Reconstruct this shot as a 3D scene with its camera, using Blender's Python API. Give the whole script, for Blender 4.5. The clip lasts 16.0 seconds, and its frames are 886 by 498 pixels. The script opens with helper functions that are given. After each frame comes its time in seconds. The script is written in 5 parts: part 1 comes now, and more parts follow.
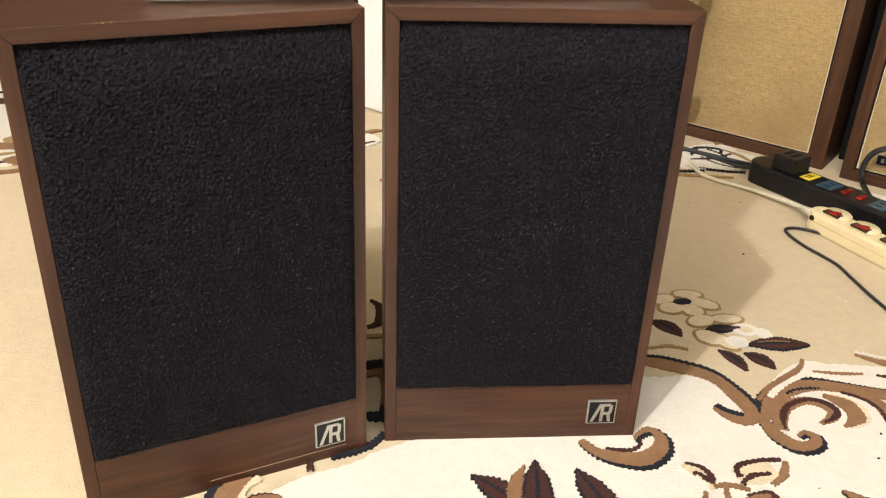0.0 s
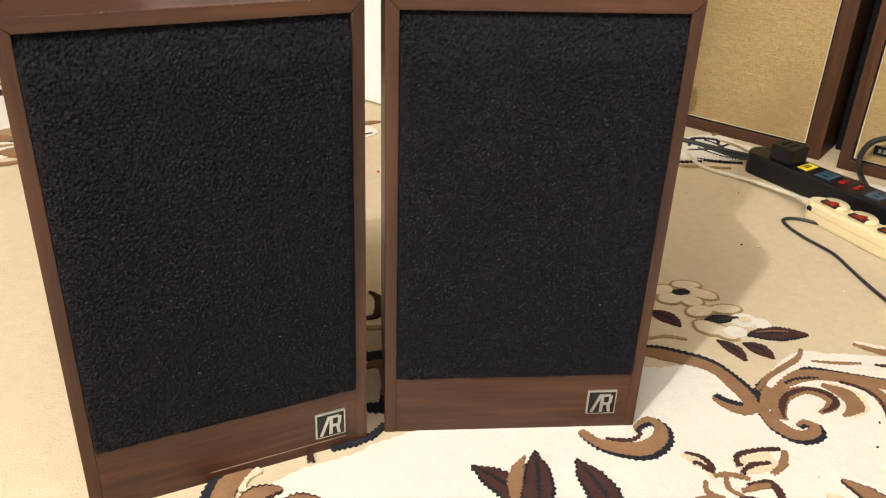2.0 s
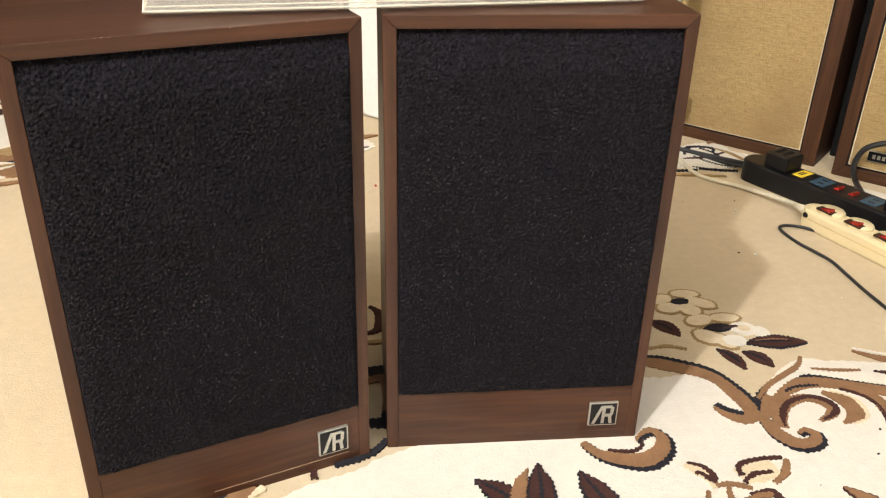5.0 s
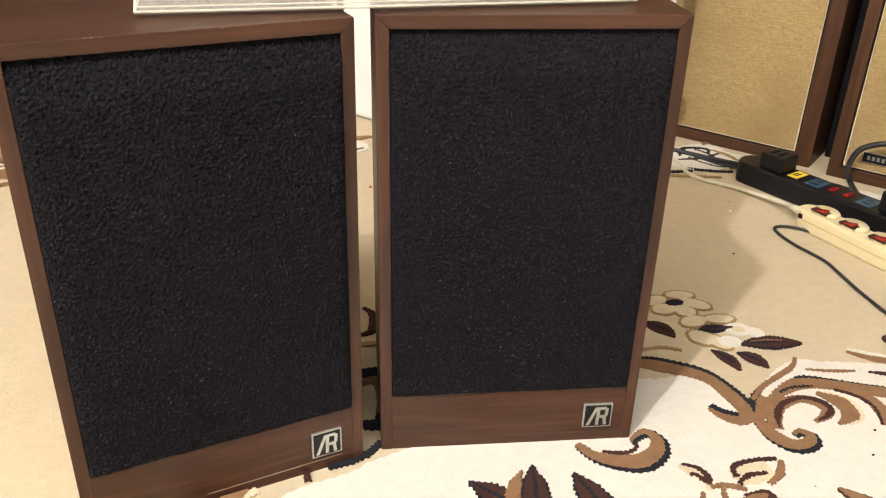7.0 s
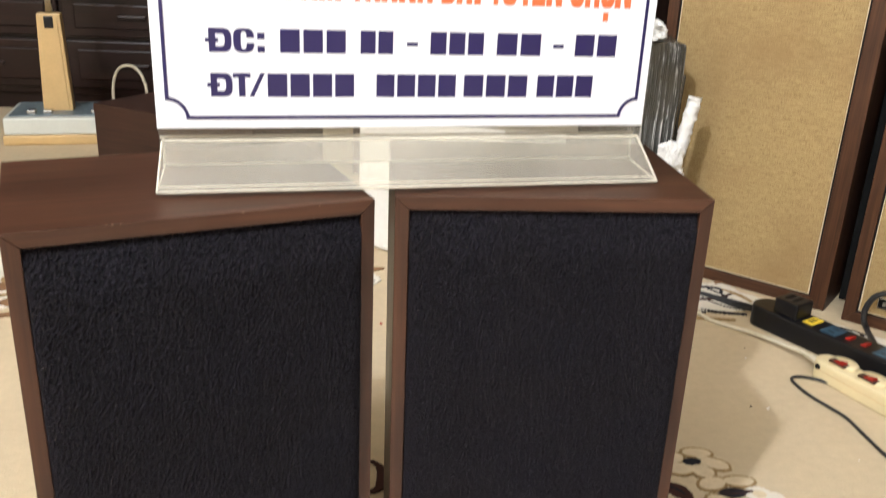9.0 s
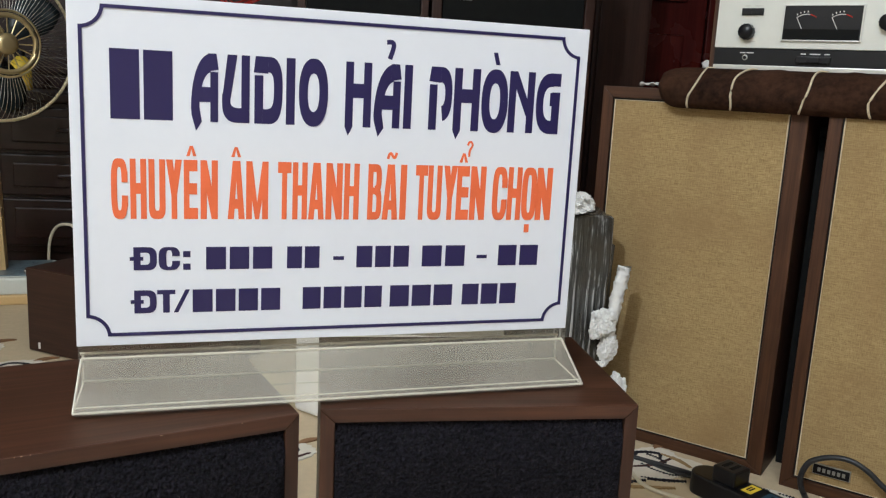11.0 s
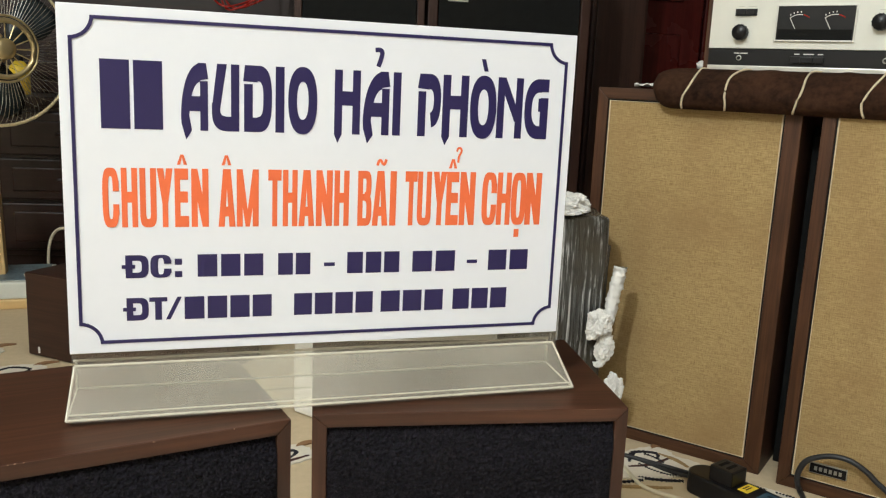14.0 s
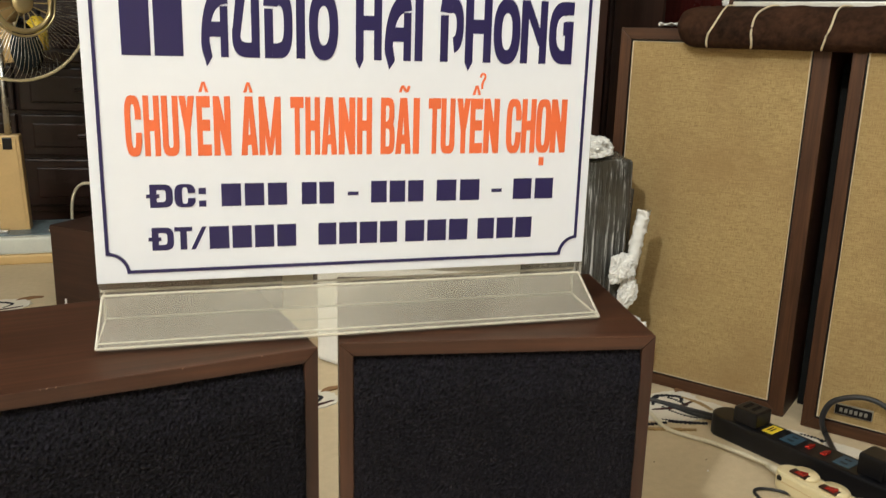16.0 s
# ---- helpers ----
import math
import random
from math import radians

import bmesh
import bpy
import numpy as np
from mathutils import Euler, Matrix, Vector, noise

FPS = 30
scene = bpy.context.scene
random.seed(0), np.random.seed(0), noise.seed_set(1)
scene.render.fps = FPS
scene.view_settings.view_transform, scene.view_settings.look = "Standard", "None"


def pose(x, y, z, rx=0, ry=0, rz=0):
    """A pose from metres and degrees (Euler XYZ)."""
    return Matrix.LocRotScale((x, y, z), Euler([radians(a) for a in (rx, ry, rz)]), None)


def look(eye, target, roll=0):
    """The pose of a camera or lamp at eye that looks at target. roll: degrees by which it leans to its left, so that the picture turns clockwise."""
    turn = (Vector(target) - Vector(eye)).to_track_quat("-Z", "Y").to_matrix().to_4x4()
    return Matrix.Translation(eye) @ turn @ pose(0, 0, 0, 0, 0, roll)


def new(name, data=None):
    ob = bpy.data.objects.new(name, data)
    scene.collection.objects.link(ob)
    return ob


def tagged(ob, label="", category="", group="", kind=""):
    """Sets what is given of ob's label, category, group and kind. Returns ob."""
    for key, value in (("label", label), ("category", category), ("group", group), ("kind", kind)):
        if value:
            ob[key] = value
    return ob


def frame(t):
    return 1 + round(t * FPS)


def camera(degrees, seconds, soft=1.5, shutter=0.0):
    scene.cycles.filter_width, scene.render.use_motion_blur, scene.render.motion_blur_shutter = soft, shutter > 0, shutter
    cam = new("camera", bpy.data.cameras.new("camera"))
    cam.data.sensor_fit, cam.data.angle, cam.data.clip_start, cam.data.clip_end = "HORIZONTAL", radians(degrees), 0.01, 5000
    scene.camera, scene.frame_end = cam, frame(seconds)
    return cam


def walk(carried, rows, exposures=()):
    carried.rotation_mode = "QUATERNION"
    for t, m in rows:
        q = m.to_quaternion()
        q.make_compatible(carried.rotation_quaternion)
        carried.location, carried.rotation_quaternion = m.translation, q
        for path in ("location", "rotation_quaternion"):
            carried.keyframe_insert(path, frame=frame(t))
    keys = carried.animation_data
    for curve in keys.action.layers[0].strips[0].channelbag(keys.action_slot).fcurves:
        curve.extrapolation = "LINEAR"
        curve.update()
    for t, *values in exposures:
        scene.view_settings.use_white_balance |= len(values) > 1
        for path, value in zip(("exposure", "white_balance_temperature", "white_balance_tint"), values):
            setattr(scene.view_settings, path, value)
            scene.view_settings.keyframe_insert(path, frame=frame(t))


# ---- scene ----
cam = camera(55.2, 16.0, 1.2, 0.35)

PATH = [
    (0, (-0.014, -0.645, 0.549), (0.158, 1.118, -0.378), 2.5),
    (0.5, (-0.019, -0.645, 0.551), (0.168, 1.114, -0.382), 3.3),
    (1, (-0.019, -0.646, 0.547), (0.178, 1.11, -0.391), 3.3),
    (1.5, (-0.019, -0.643, 0.544), (0.171, 1.114, -0.394), 2.7),
    (2, (-0.018, -0.644, 0.547), (0.165, 1.11, -0.396), 2.5),
    (2.5, (-0.016, -0.644, 0.545), (0.173, 1.107, -0.403), 2.4),
    (3, (-0.013, -0.644, 0.543), (0.181, 1.105, -0.407), 2.1),
    (3.5, (-0.008, -0.645, 0.542), (0.187, 1.101, -0.413), 1.7),
    (4, (-0.021, -0.644, 0.551), (0.166, 1.115, -0.383), 1.5),
    (6.5, (-0.02, -0.646, 0.554), (0.179, 1.119, -0.366), 1.9),
    (7, (-0.018, -0.643, 0.552), (0.181, 1.122, -0.368), 1.7),
    (7.5, (-0.019, -0.639, 0.557), (0.172, 1.131, -0.353), 1.5),
    (8, (-0.024, -0.638, 0.558), (0.157, 1.134, -0.351), 1.5),
    (8.5, (-0.022, -0.633, 0.565), (0.157, 1.162, -0.299), 1.6),
    (9, (-0.025, -0.607, 0.602), (0.161, 1.257, -0.101), 2.7),
    (9.5, (-0.014, -0.603, 0.63), (0.208, 1.307, 0.082), 3.0),
    (10, (-0.009, -0.601, 0.645), (0.258, 1.325, 0.174), 3.2),
    (10.2, (-0.012, -0.594, 0.648), (0.278, 1.335, 0.207), 3.2),
    (12.3, (-0.01, -0.605, 0.664), (0.304, 1.335, 0.294), 3.0),
    (12.5, (-0.008, -0.605, 0.664), (0.299, 1.335, 0.288), 2.9),
    (13, (-0.005, -0.604, 0.662), (0.293, 1.335, 0.275), 2.6),
    (13.5, (-0.005, -0.606, 0.664), (0.293, 1.333, 0.274), 2.5),
    (14, (-0.004, -0.603, 0.663), (0.301, 1.335, 0.275), 2.6),
    (14.5, (-0.003, -0.603, 0.663), (0.317, 1.332, 0.274), 2.7),
    (15, (0.001, -0.6, 0.657), (0.327, 1.331, 0.252), 2.7),
    (15.5, (-0.003, -0.601, 0.654), (0.31, 1.329, 0.23), 2.6),
    (16, (-0.007, -0.602, 0.639), (0.253, 1.321, 0.154), 1.7),
]
EXPOSURES = [(0.0, -0.02, 6080, 12), (8.5, -0.02, 5980, 12), (9.0, -0.12, 5700, 11), (9.5, -0.64, 5300, 15), (10.2, -1.04, 5250, 12), (12.3, -0.80, 5680, 4), (15.5, -0.76, 5850, 4), (16.0, -0.76, 6080, 5)]
walk(cam, [(t, look(eye, target, roll)) for t, eye, target, roll in PATH], EXPOSURES)

# ---- world and light ----
world = bpy.data.worlds.new("room_air")
scene.world = world
world.use_nodes = True
world.node_tree.nodes["Background"].inputs[0].default_value = (1.0, 0.97, 0.92, 1)
world.node_tree.nodes["Background"].inputs[1].default_value = 0.04


def area_lamp(name, eye, target, size, size_y, watts, colour):
    d = bpy.data.lights.new(name, "AREA")
    d.shape, d.size, d.size_y, d.energy, d.color = "RECTANGLE", size, size_y, watts, colour
    ob = new(name, d)
    ob.matrix_world = look(eye, target)
    return ob


bulb = bpy.data.lights.new("ceiling_bulb_light", "POINT")
bulb.energy, bulb.shadow_soft_size, bulb.color = 268, 0.045, (1.0, 0.975, 0.925)
new("ceiling_bulb_light", bulb).location = (-1.15, -1.57, 2.38)
# unseen long area lamp, added as fill to lift the shadows
area_lamp("fill_light", (0.5, -0.9, 2.55), (0.5, -0.9, 0), 1.2, 0.08, 18, (1.0, 0.975, 0.93))

# ---- materials ----


def rgb(c):
    return (c[0], c[1], c[2], 1)


class Nodes:
    """A small builder for a procedural material."""

    def __init__(self, name, rough=0.6, metal=0.0, spec=0.5):
        self.mat = bpy.data.materials.new(name)
        self.mat.use_nodes = True
        self.t = self.mat.node_tree
        self.b = self.t.nodes["Principled BSDF"]
        self.b.inputs["Roughness"].default_value = rough
        self.b.inputs["Metallic"].default_value = metal
        self.b.inputs["Specular IOR Level"].default_value = spec

    def add(self, kind, **kw):
        n = self.t.nodes.new(kind)
        for k, v in kw.items():
            n.inputs[k].default_value = v
        return n

    def link(self, a, b):
        self.t.links.new(a, b)

    def coords(self, scale=(1, 1, 1), turn=(0, 0, 0)):
        c = self.t.nodes.new("ShaderNodeTexCoord")
        m = self.t.nodes.new("ShaderNodeMapping")
        m.inputs["Scale"].default_value = scale
        m.inputs["Rotation"].default_value = turn
        self.link(c.outputs["Object"], m.inputs["Vector"])
        return m.outputs[0]

    def noise(self, vec, scale, detail=4, rough=0.55, dist=0.0):
        n = self.add("ShaderNodeTexNoise", Scale=scale, Detail=detail, Roughness=rough, Distortion=dist)
        self.link(vec, n.inputs["Vector"])
        return n.outputs["Fac"]

    def ramp(self, fac, stops):
        r = self.t.nodes.new("ShaderNodeValToRGB")
        e = r.color_ramp.elements
        e[0].position, e[0].color = stops[0][0], rgb(stops[0][1])
        e[1].position, e[1].color = stops[-1][0], rgb(stops[-1][1])
        for p, c in stops[1:-1]:
            x = e.new(p)
            x.color = rgb(c)
        self.link(fac, r.inputs[0])
        return r.outputs[0]

    def mix(self, fac, a, b, mode="MIX"):
        m = self.t.nodes.new("ShaderNodeMix")
        m.data_type, m.blend_type = "RGBA", mode
        if isinstance(fac, float):
            m.inputs[0].default_value = fac
        else:
            self.link(fac, m.inputs[0])
        for v, s in ((a, m.inputs[6]), (b, m.inputs[7])):
            if isinstance(v, tuple):
                s.default_value = rgb(v)
            else:
                self.link(v, s)
        return m.outputs[2]

    def colour(self, c):
        if isinstance(c, tuple):
            self.b.inputs["Base Color"].default_value = rgb(c)
        else:
            self.link(c, self.b.inputs["Base Color"])
        return self

    def bump(self, fac, strength=0.3, dist=0.001):
        n = self.add("ShaderNodeBump", Strength=strength, Distance=dist)
        self.link(fac, n.inputs["Height"])
        if self.b.inputs["Normal"].links:
            self.link(self.b.inputs["Normal"].links[0].from_socket, n.inputs["Normal"])
        self.link(n.outputs[0], self.b.inputs["Normal"])
        return self

    def rough(self, fac, lo, hi):
        m = self.add("ShaderNodeMapRange")
        self.link(fac, m.inputs["Value"])
        m.inputs["To Min"].default_value, m.inputs["To Max"].default_value = lo, hi
        self.link(m.outputs[0], self.b.inputs["Roughness"])
        return self


def wood(name, axis, dark, mid, light, rough=0.38, grain=1.0):
    """Veneer with its grain along one local axis."""
    s = [60 * grain] * 3
    s["xyz".index(axis)] = 2.2 * grain
    f = [260.0] * 3
    f["xyz".index(axis)] = 9.0
    n = Nodes(name, rough, 0, 0.36)
    g = n.noise(n.coords(tuple(s)), 1.0, 6, 0.62, 0.6)
    fine = n.noise(n.coords(tuple(f)), 1.0, 3, 0.6)
    blotch = n.noise(n.coords((7, 7, 7)), 1.0, 3)
    c = n.ramp(g, [(0.34, dark), (0.5, mid), (0.66, light)])
    c = n.mix(0.38, c, n.ramp(fine, [(0.36, dark), (0.64, light)]))
    band = [14.0] * 3
    band["xyz".index(axis)] = 1.6
    c = n.mix(n.ramp(n.noise(n.coords(tuple(band)), 1.0, 5, 0.6, 1.8), [(0.44, (0, 0, 0)), (0.68, (0.55, 0.55, 0.55))]), c, dark)
    c = n.mix(0.25, c, n.ramp(blotch, [(0.3, dark), (0.7, light)]))
    n.colour(c).bump(fine, 0.12, 0.0006).rough(blotch, rough - 0.06, rough + 0.14)
    return n.mat


def plain(name, c, rough=0.5, metal=0.0, var=0.12, scale=30, bump=0.05, spec=0.5):
    n = Nodes(name, rough, metal, spec)
    a = n.noise(n.coords((scale, scale, scale)), 1.0, 5)
    b = n.noise(n.coords((scale * 9, scale * 9, scale * 9)), 1.0, 3)
    lo = tuple(max(0, v * (1 - var)) for v in c)
    hi = tuple(min(1, v * (1 + var)) for v in c)
    n.colour(n.mix(0.4, n.ramp(a, [(0.3, lo), (0.7, hi)]), n.ramp(b, [(0.3, lo), (0.7, hi)])))
    n.bump(b, bump, 0.001).rough(a, max(0.03, rough - 0.08), min(1, rough + 0.1))
    return n.mat


WALNUT = {a: wood("walnut_veneer_" + a, a, (0.020, 0.0076, 0.0040), (0.056, 0.0218, 0.0108), (0.108, 0.0440, 0.0220)) for a in "xyz"}
ADVENT_WOOD = {a: wood("oiled_walnut_" + a, a, (0.024, 0.0090, 0.0040), (0.064, 0.0255, 0.0105), (0.118, 0.0500, 0.021), 0.42) for a in "xyz"}
MAHOGANY = {a: wood("mahogany_" + a, a, (0.006, 0.0025, 0.002), (0.014, 0.0045, 0.0035), (0.027, 0.0085, 0.006), 0.3) for a in "xz"}
RED_LACQUER = wood("red_lacquered_wood", "z", (0.035, 0.004, 0.004), (0.06, 0.007, 0.006), (0.085, 0.011, 0.008), 0.22)
DARK_WOOD = {a: wood("dark_stained_wood_" + a, a, (0.02, 0.009, 0.006), (0.036, 0.015, 0.010), (0.06, 0.026, 0.016), 0.4) for a in "xyz"}


def foam_material():
    n = Nodes("open_cell_foam", 0.48, 0, 0.15)
    v = n.coords((1, 1, 1))
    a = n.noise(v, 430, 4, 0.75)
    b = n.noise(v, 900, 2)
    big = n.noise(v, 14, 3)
    # ramp on the bump noise paints shade into pits, highlights onto grains
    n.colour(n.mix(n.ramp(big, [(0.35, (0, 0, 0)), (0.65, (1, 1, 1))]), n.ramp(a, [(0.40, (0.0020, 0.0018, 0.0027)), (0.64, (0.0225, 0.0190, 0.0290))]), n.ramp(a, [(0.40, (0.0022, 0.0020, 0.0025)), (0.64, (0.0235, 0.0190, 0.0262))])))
    n.bump(a, 1.0, 0.003).bump(b, 0.8, 0.0012)
    return n.mat


FOAM = foam_material()


def linen():
    n = Nodes("linen_grille_cloth", 0.9, 0, 0.2)
    across = n.noise(n.coords((75, 75, 1000)), 1.0, 2, 0.6)
    up = n.noise(n.coords((1000, 1000, 75)), 1.0, 2, 0.6)
    stain = n.noise(n.coords((6, 6, 6)), 1.0, 4)
    c = n.mix(0.5, n.ramp(across, [(0.3, (0.205, 0.134, 0.049)), (0.7, (0.53, 0.390, 0.186))]), n.ramp(up, [(0.3, (0.215, 0.140, 0.053)), (0.7, (0.52, 0.380, 0.182))]))
    c = n.mix(n.ramp(stain, [(0.42, (0, 0, 0)), (0.72, (0.75, 0.75, 0.75))]), c, (0.29, 0.190, 0.085))
    n.colour(c).bump(across, 0.35, 0.001).bump(up, 0.35, 0.001)
    return n.mat


LINEN = linen()


def pile(name, c, var=0.16):
    n = Nodes(name, 0.95, 0, 0.1)
    v = n.coords((1, 1, 1))
    tuft, clump, wear = n.noise(v, 420, 3, 0.7), n.noise(v, 70, 4), n.noise(v, 5, 4)
    lo, hi = tuple(k * (1 - var) for k in c), tuple(min(0.95, k * (1 + var)) for k in c)
    col = n.mix(0.45, n.ramp(clump, [(0.3, lo), (0.7, hi)]), n.ramp(tuft, [(0.3, lo), (0.7, hi)]))
    col = n.mix(n.ramp(wear, [(0.45, (0, 0, 0)), (0.8, (0.35, 0.35, 0.35))]), col, tuple(k * 0.82 for k in c))
    n.colour(col).bump(tuft, 0.4, 0.002).bump(clump, 0.2, 0.003)
    return n.mat


PILE_BEIGE = pile("beige_carpet_pile", (0.575, 0.470, 0.310), 0.09)
PILE_CREAM = pile("cream_carpet_pile", (0.71, 0.662, 0.565), 0.07)
PILE_BROWN = pile("tan_carpet_pile", (0.245, 0.136, 0.068))
PILE_MAROON = pile("maroon_carpet_pile", (0.060, 0.027, 0.022))
PILE_BLACK = pile("navy_black_carpet_pile", (0.022, 0.021, 0.026))
PILE_OLIVE = pile("olive_carpet_pile", (0.33, 0.225, 0.105))
PILE_LIGHT = pile("pale_carpet_pile", (0.66, 0.55, 0.37))

BLACK_PLASTIC = plain("black_plastic", (0.0065, 0.0065, 0.0080), 0.34, 0, 0.2, 40, 0.05, 0.35)
DULL_BLACK = plain("dull_black_cloth", (0.0085, 0.0085, 0.0080), 0.8, 0, 0.3, 60, 0.3, 0.15)
CREAM_PLASTIC = plain("cream_plastic", (0.74, 0.63, 0.38), 0.35, 0, 0.05, 20, 0.02)
YELLOWED = plain("yellowed_plastic", (0.62, 0.43, 0.19), 0.4, 0, 0.08, 20, 0.03)
RED_PLASTIC = plain("red_plastic", (0.36, 0.024, 0.016), 0.25)
BLUE_STICKER = plain("blue_sticker", (0.035, 0.078, 0.12), 0.4)
YELLOW_STICKER = plain("yellow_sticker", (0.85, 0.62, 0.04), 0.45)
WHITE_PAINT = plain("white_sheet", (0.80, 0.815, 0.875), 0.30, 0, 0.015, 12, 0.01)
NAVY_INK = plain("navy_vinyl", (0.019, 0.013, 0.082), 0.4, 0, 0.05)
ORANGE_INK = plain("orange_vinyl", (0.80, 0.158, 0.052), 0.4, 0, 0.05)
SILVER = plain("brushed_aluminium", (0.66, 0.66, 0.63), 0.32, 0.85, 0.05, 40, 0.03)
BADGE_SILVER = plain("badge_aluminium", (0.55, 0.54, 0.49), 0.35, 0.8, 0.08)
STYRO = plain("white_styrofoam", (0.82, 0.81, 0.78), 0.8, 0, 0.06, 90, 0.6)
WALL_PAINT = plain("cream_wall_paint", (0.52, 0.47, 0.39), 0.8, 0, 0.05, 4, 0.1)
CEILING_PAINT = plain("white_ceiling_paint", (0.78, 0.74, 0.66), 0.85, 0, 0.03, 4, 0.05)
BROWN_PLUSH = plain("brown_plush", (0.036, 0.0165, 0.0090), 0.9, 0, 0.85, 13, 0.8, 0.12)
CREAM_PIPING = plain("cream_piping", (0.66, 0.56, 0.38), 0.8)
BLACK_RUBBER = plain("black_rubber_cable", (0.02, 0.02, 0.022), 0.45)
WHITE_RUBBER = plain("white_cable", (0.62, 0.56, 0.42), 0.45)
CHROME = plain("chrome_wire", (0.55, 0.55, 0.54), 0.25, 1.0, 0.03)
BRASS = plain("gold_trim", (0.62, 0.50, 0.26), 0.3, 0.7, 0.06)


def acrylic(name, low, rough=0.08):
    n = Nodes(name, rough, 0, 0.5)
    # warm tint carries the ceiling's reflection in the base colour
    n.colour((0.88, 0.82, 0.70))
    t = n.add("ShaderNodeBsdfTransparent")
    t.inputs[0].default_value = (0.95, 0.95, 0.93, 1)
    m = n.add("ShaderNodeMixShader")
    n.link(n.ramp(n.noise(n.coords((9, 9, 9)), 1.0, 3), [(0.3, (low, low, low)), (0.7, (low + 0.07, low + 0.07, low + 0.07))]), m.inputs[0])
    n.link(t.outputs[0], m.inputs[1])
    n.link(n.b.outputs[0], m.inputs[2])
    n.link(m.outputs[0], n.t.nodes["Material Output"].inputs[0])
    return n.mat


ACRYLIC = acrylic("clear_acrylic", 0.07)
ACRYLIC_MILKY = acrylic("scuffed_acrylic", 0.085, 0.30)
# whiter mix that holds the painted edge glints
ACRYLIC_GLINT = acrylic("acrylic_edge_glint", 0.62)


def film_wrap():
    n = Nodes("stretch_film_over_black", 0.16, 0, 0.9)
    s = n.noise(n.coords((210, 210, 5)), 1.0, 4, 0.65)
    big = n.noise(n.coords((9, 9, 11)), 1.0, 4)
    # pale streaks paint the film's highlights into its colour
    glint = n.ramp(s, [(0.46, (0.028, 0.027, 0.024)), (0.55, (0.085, 0.085, 0.082)), (0.64, (0.52, 0.52, 0.52))])
    n.colour(n.mix(n.ramp(big, [(0.40, (0, 0, 0)), (0.54, (1, 1, 1))]), (0.052, 0.047, 0.036), glint)).bump(s, 0.9, 0.004).bump(big, 0.5, 0.01)
    return n.mat


FILM = film_wrap()

# ---- mesh helpers ----


def mesh_of(name, bm, material, smooth=False):
    me = bpy.data.meshes.new(name)
    bmesh.ops.recalc_face_normals(bm, faces=bm.faces)
    bm.to_mesh(me)
    bm.free()
    if smooth:
        for p in me.polygons:
            p.use_smooth = True
    me.materials.append(material)
    return me


def part(name, bm, material, parent=None, label="", smooth=False, at=None):
    ob = new(name, mesh_of(name, bm, material, smooth))
    if at is not None:
        ob.matrix_basis = at
    if parent is not None:
        ob.parent = parent
    if label:
        tagged(ob, label)
    return ob


def thing(name, m, label, category, group="", kind=""):
    ob = new(name)
    ob.empty_display_size = 0.05
    ob.matrix_basis = m
    return tagged(ob, label, category, group, kind)


def box(x0, x1, y0, y1, z0, z1, bevel=0.0, seg=2, bm=None):
    """A box between six planes, with rounded edges."""
    out = bm or bmesh.new()
    one = bmesh.new()
    bmesh.ops.create_cube(one, size=1)
    for v in one.verts:
        v.co = Vector(((x0 + x1) / 2 + v.co.x * (x1 - x0), (y0 + y1) / 2 + v.co.y * (y1 - y0), (z0 + z1) / 2 + v.co.z * (z1 - z0)))
    if bevel:
        bmesh.ops.bevel(one, geom=list(one.edges), offset=bevel, segments=seg, profile=0.6, affect="EDGES")
    return merge(out, one)


def merge(out, one):
    me = bpy.data.meshes.new("piece")
    one.to_mesh(me)
    one.free()
    out.from_mesh(me)
    bpy.data.meshes.remove(me)
    return out


def prism(outline, y0, y1, bevel=0.0, turn=None):
    """A solid with an outline in x and z, between two y planes."""
    bm = bmesh.new()
    a = [bm.verts.new((x, y0, z)) for x, z in outline]
    b = [bm.verts.new((x, y1, z)) for x, z in outline]
    bm.faces.new(a)
    bm.faces.new(b[::-1])
    for i in range(len(a)):
        j = (i + 1) % len(a)
        bm.faces.new((a[i], b[i], b[j], a[j]))
    bmesh.ops.recalc_face_normals(bm, faces=bm.faces)
    if bevel:
        bmesh.ops.bevel(bm, geom=list(bm.edges), offset=bevel, segments=2, profile=0.6, affect="EDGES")
    if turn is not None:
        bmesh.ops.transform(bm, matrix=turn, verts=bm.verts)
    return bm


def lathe(profile, n=32, turn=None):
    """A turned body round z, from (radius, height) pairs."""
    bm = bmesh.new()
    rings = []
    for r, z in profile:
        rings.append([bm.verts.new((max(r, 1e-5) * math.cos(2 * math.pi * i / n), max(r, 1e-5) * math.sin(2 * math.pi * i / n), z)) for i in range(n)])
    for p, q in zip(rings, rings[1:]):
        for i in range(n):
            bm.faces.new((p[i], p[(i + 1) % n], q[(i + 1) % n], q[i]))
    bm.faces.new(rings[0][::-1])
    bm.faces.new(rings[-1])
    if turn is not None:
        bmesh.ops.transform(bm, matrix=turn, verts=bm.verts)
    return bm


def spline(points, steps=8, closed=False):
    p = [Vector(q) for q in points]
    n, out = len(p), []
    for i in range(n if closed else n - 1):
        a, b, c, d = (p[(i + k) % n] if closed else p[min(max(i + k, 0), n - 1)] for k in (-1, 0, 1, 2))
        for s in range(steps):
            t = s / steps
            out.append(0.5 * ((2 * b) + (c - a) * t + (2 * a - 5 * b + 4 * c - d) * t * t + (3 * b - a - 3 * c + d) * t ** 3))
    if not closed:
        out.append(p[-1])
    return out


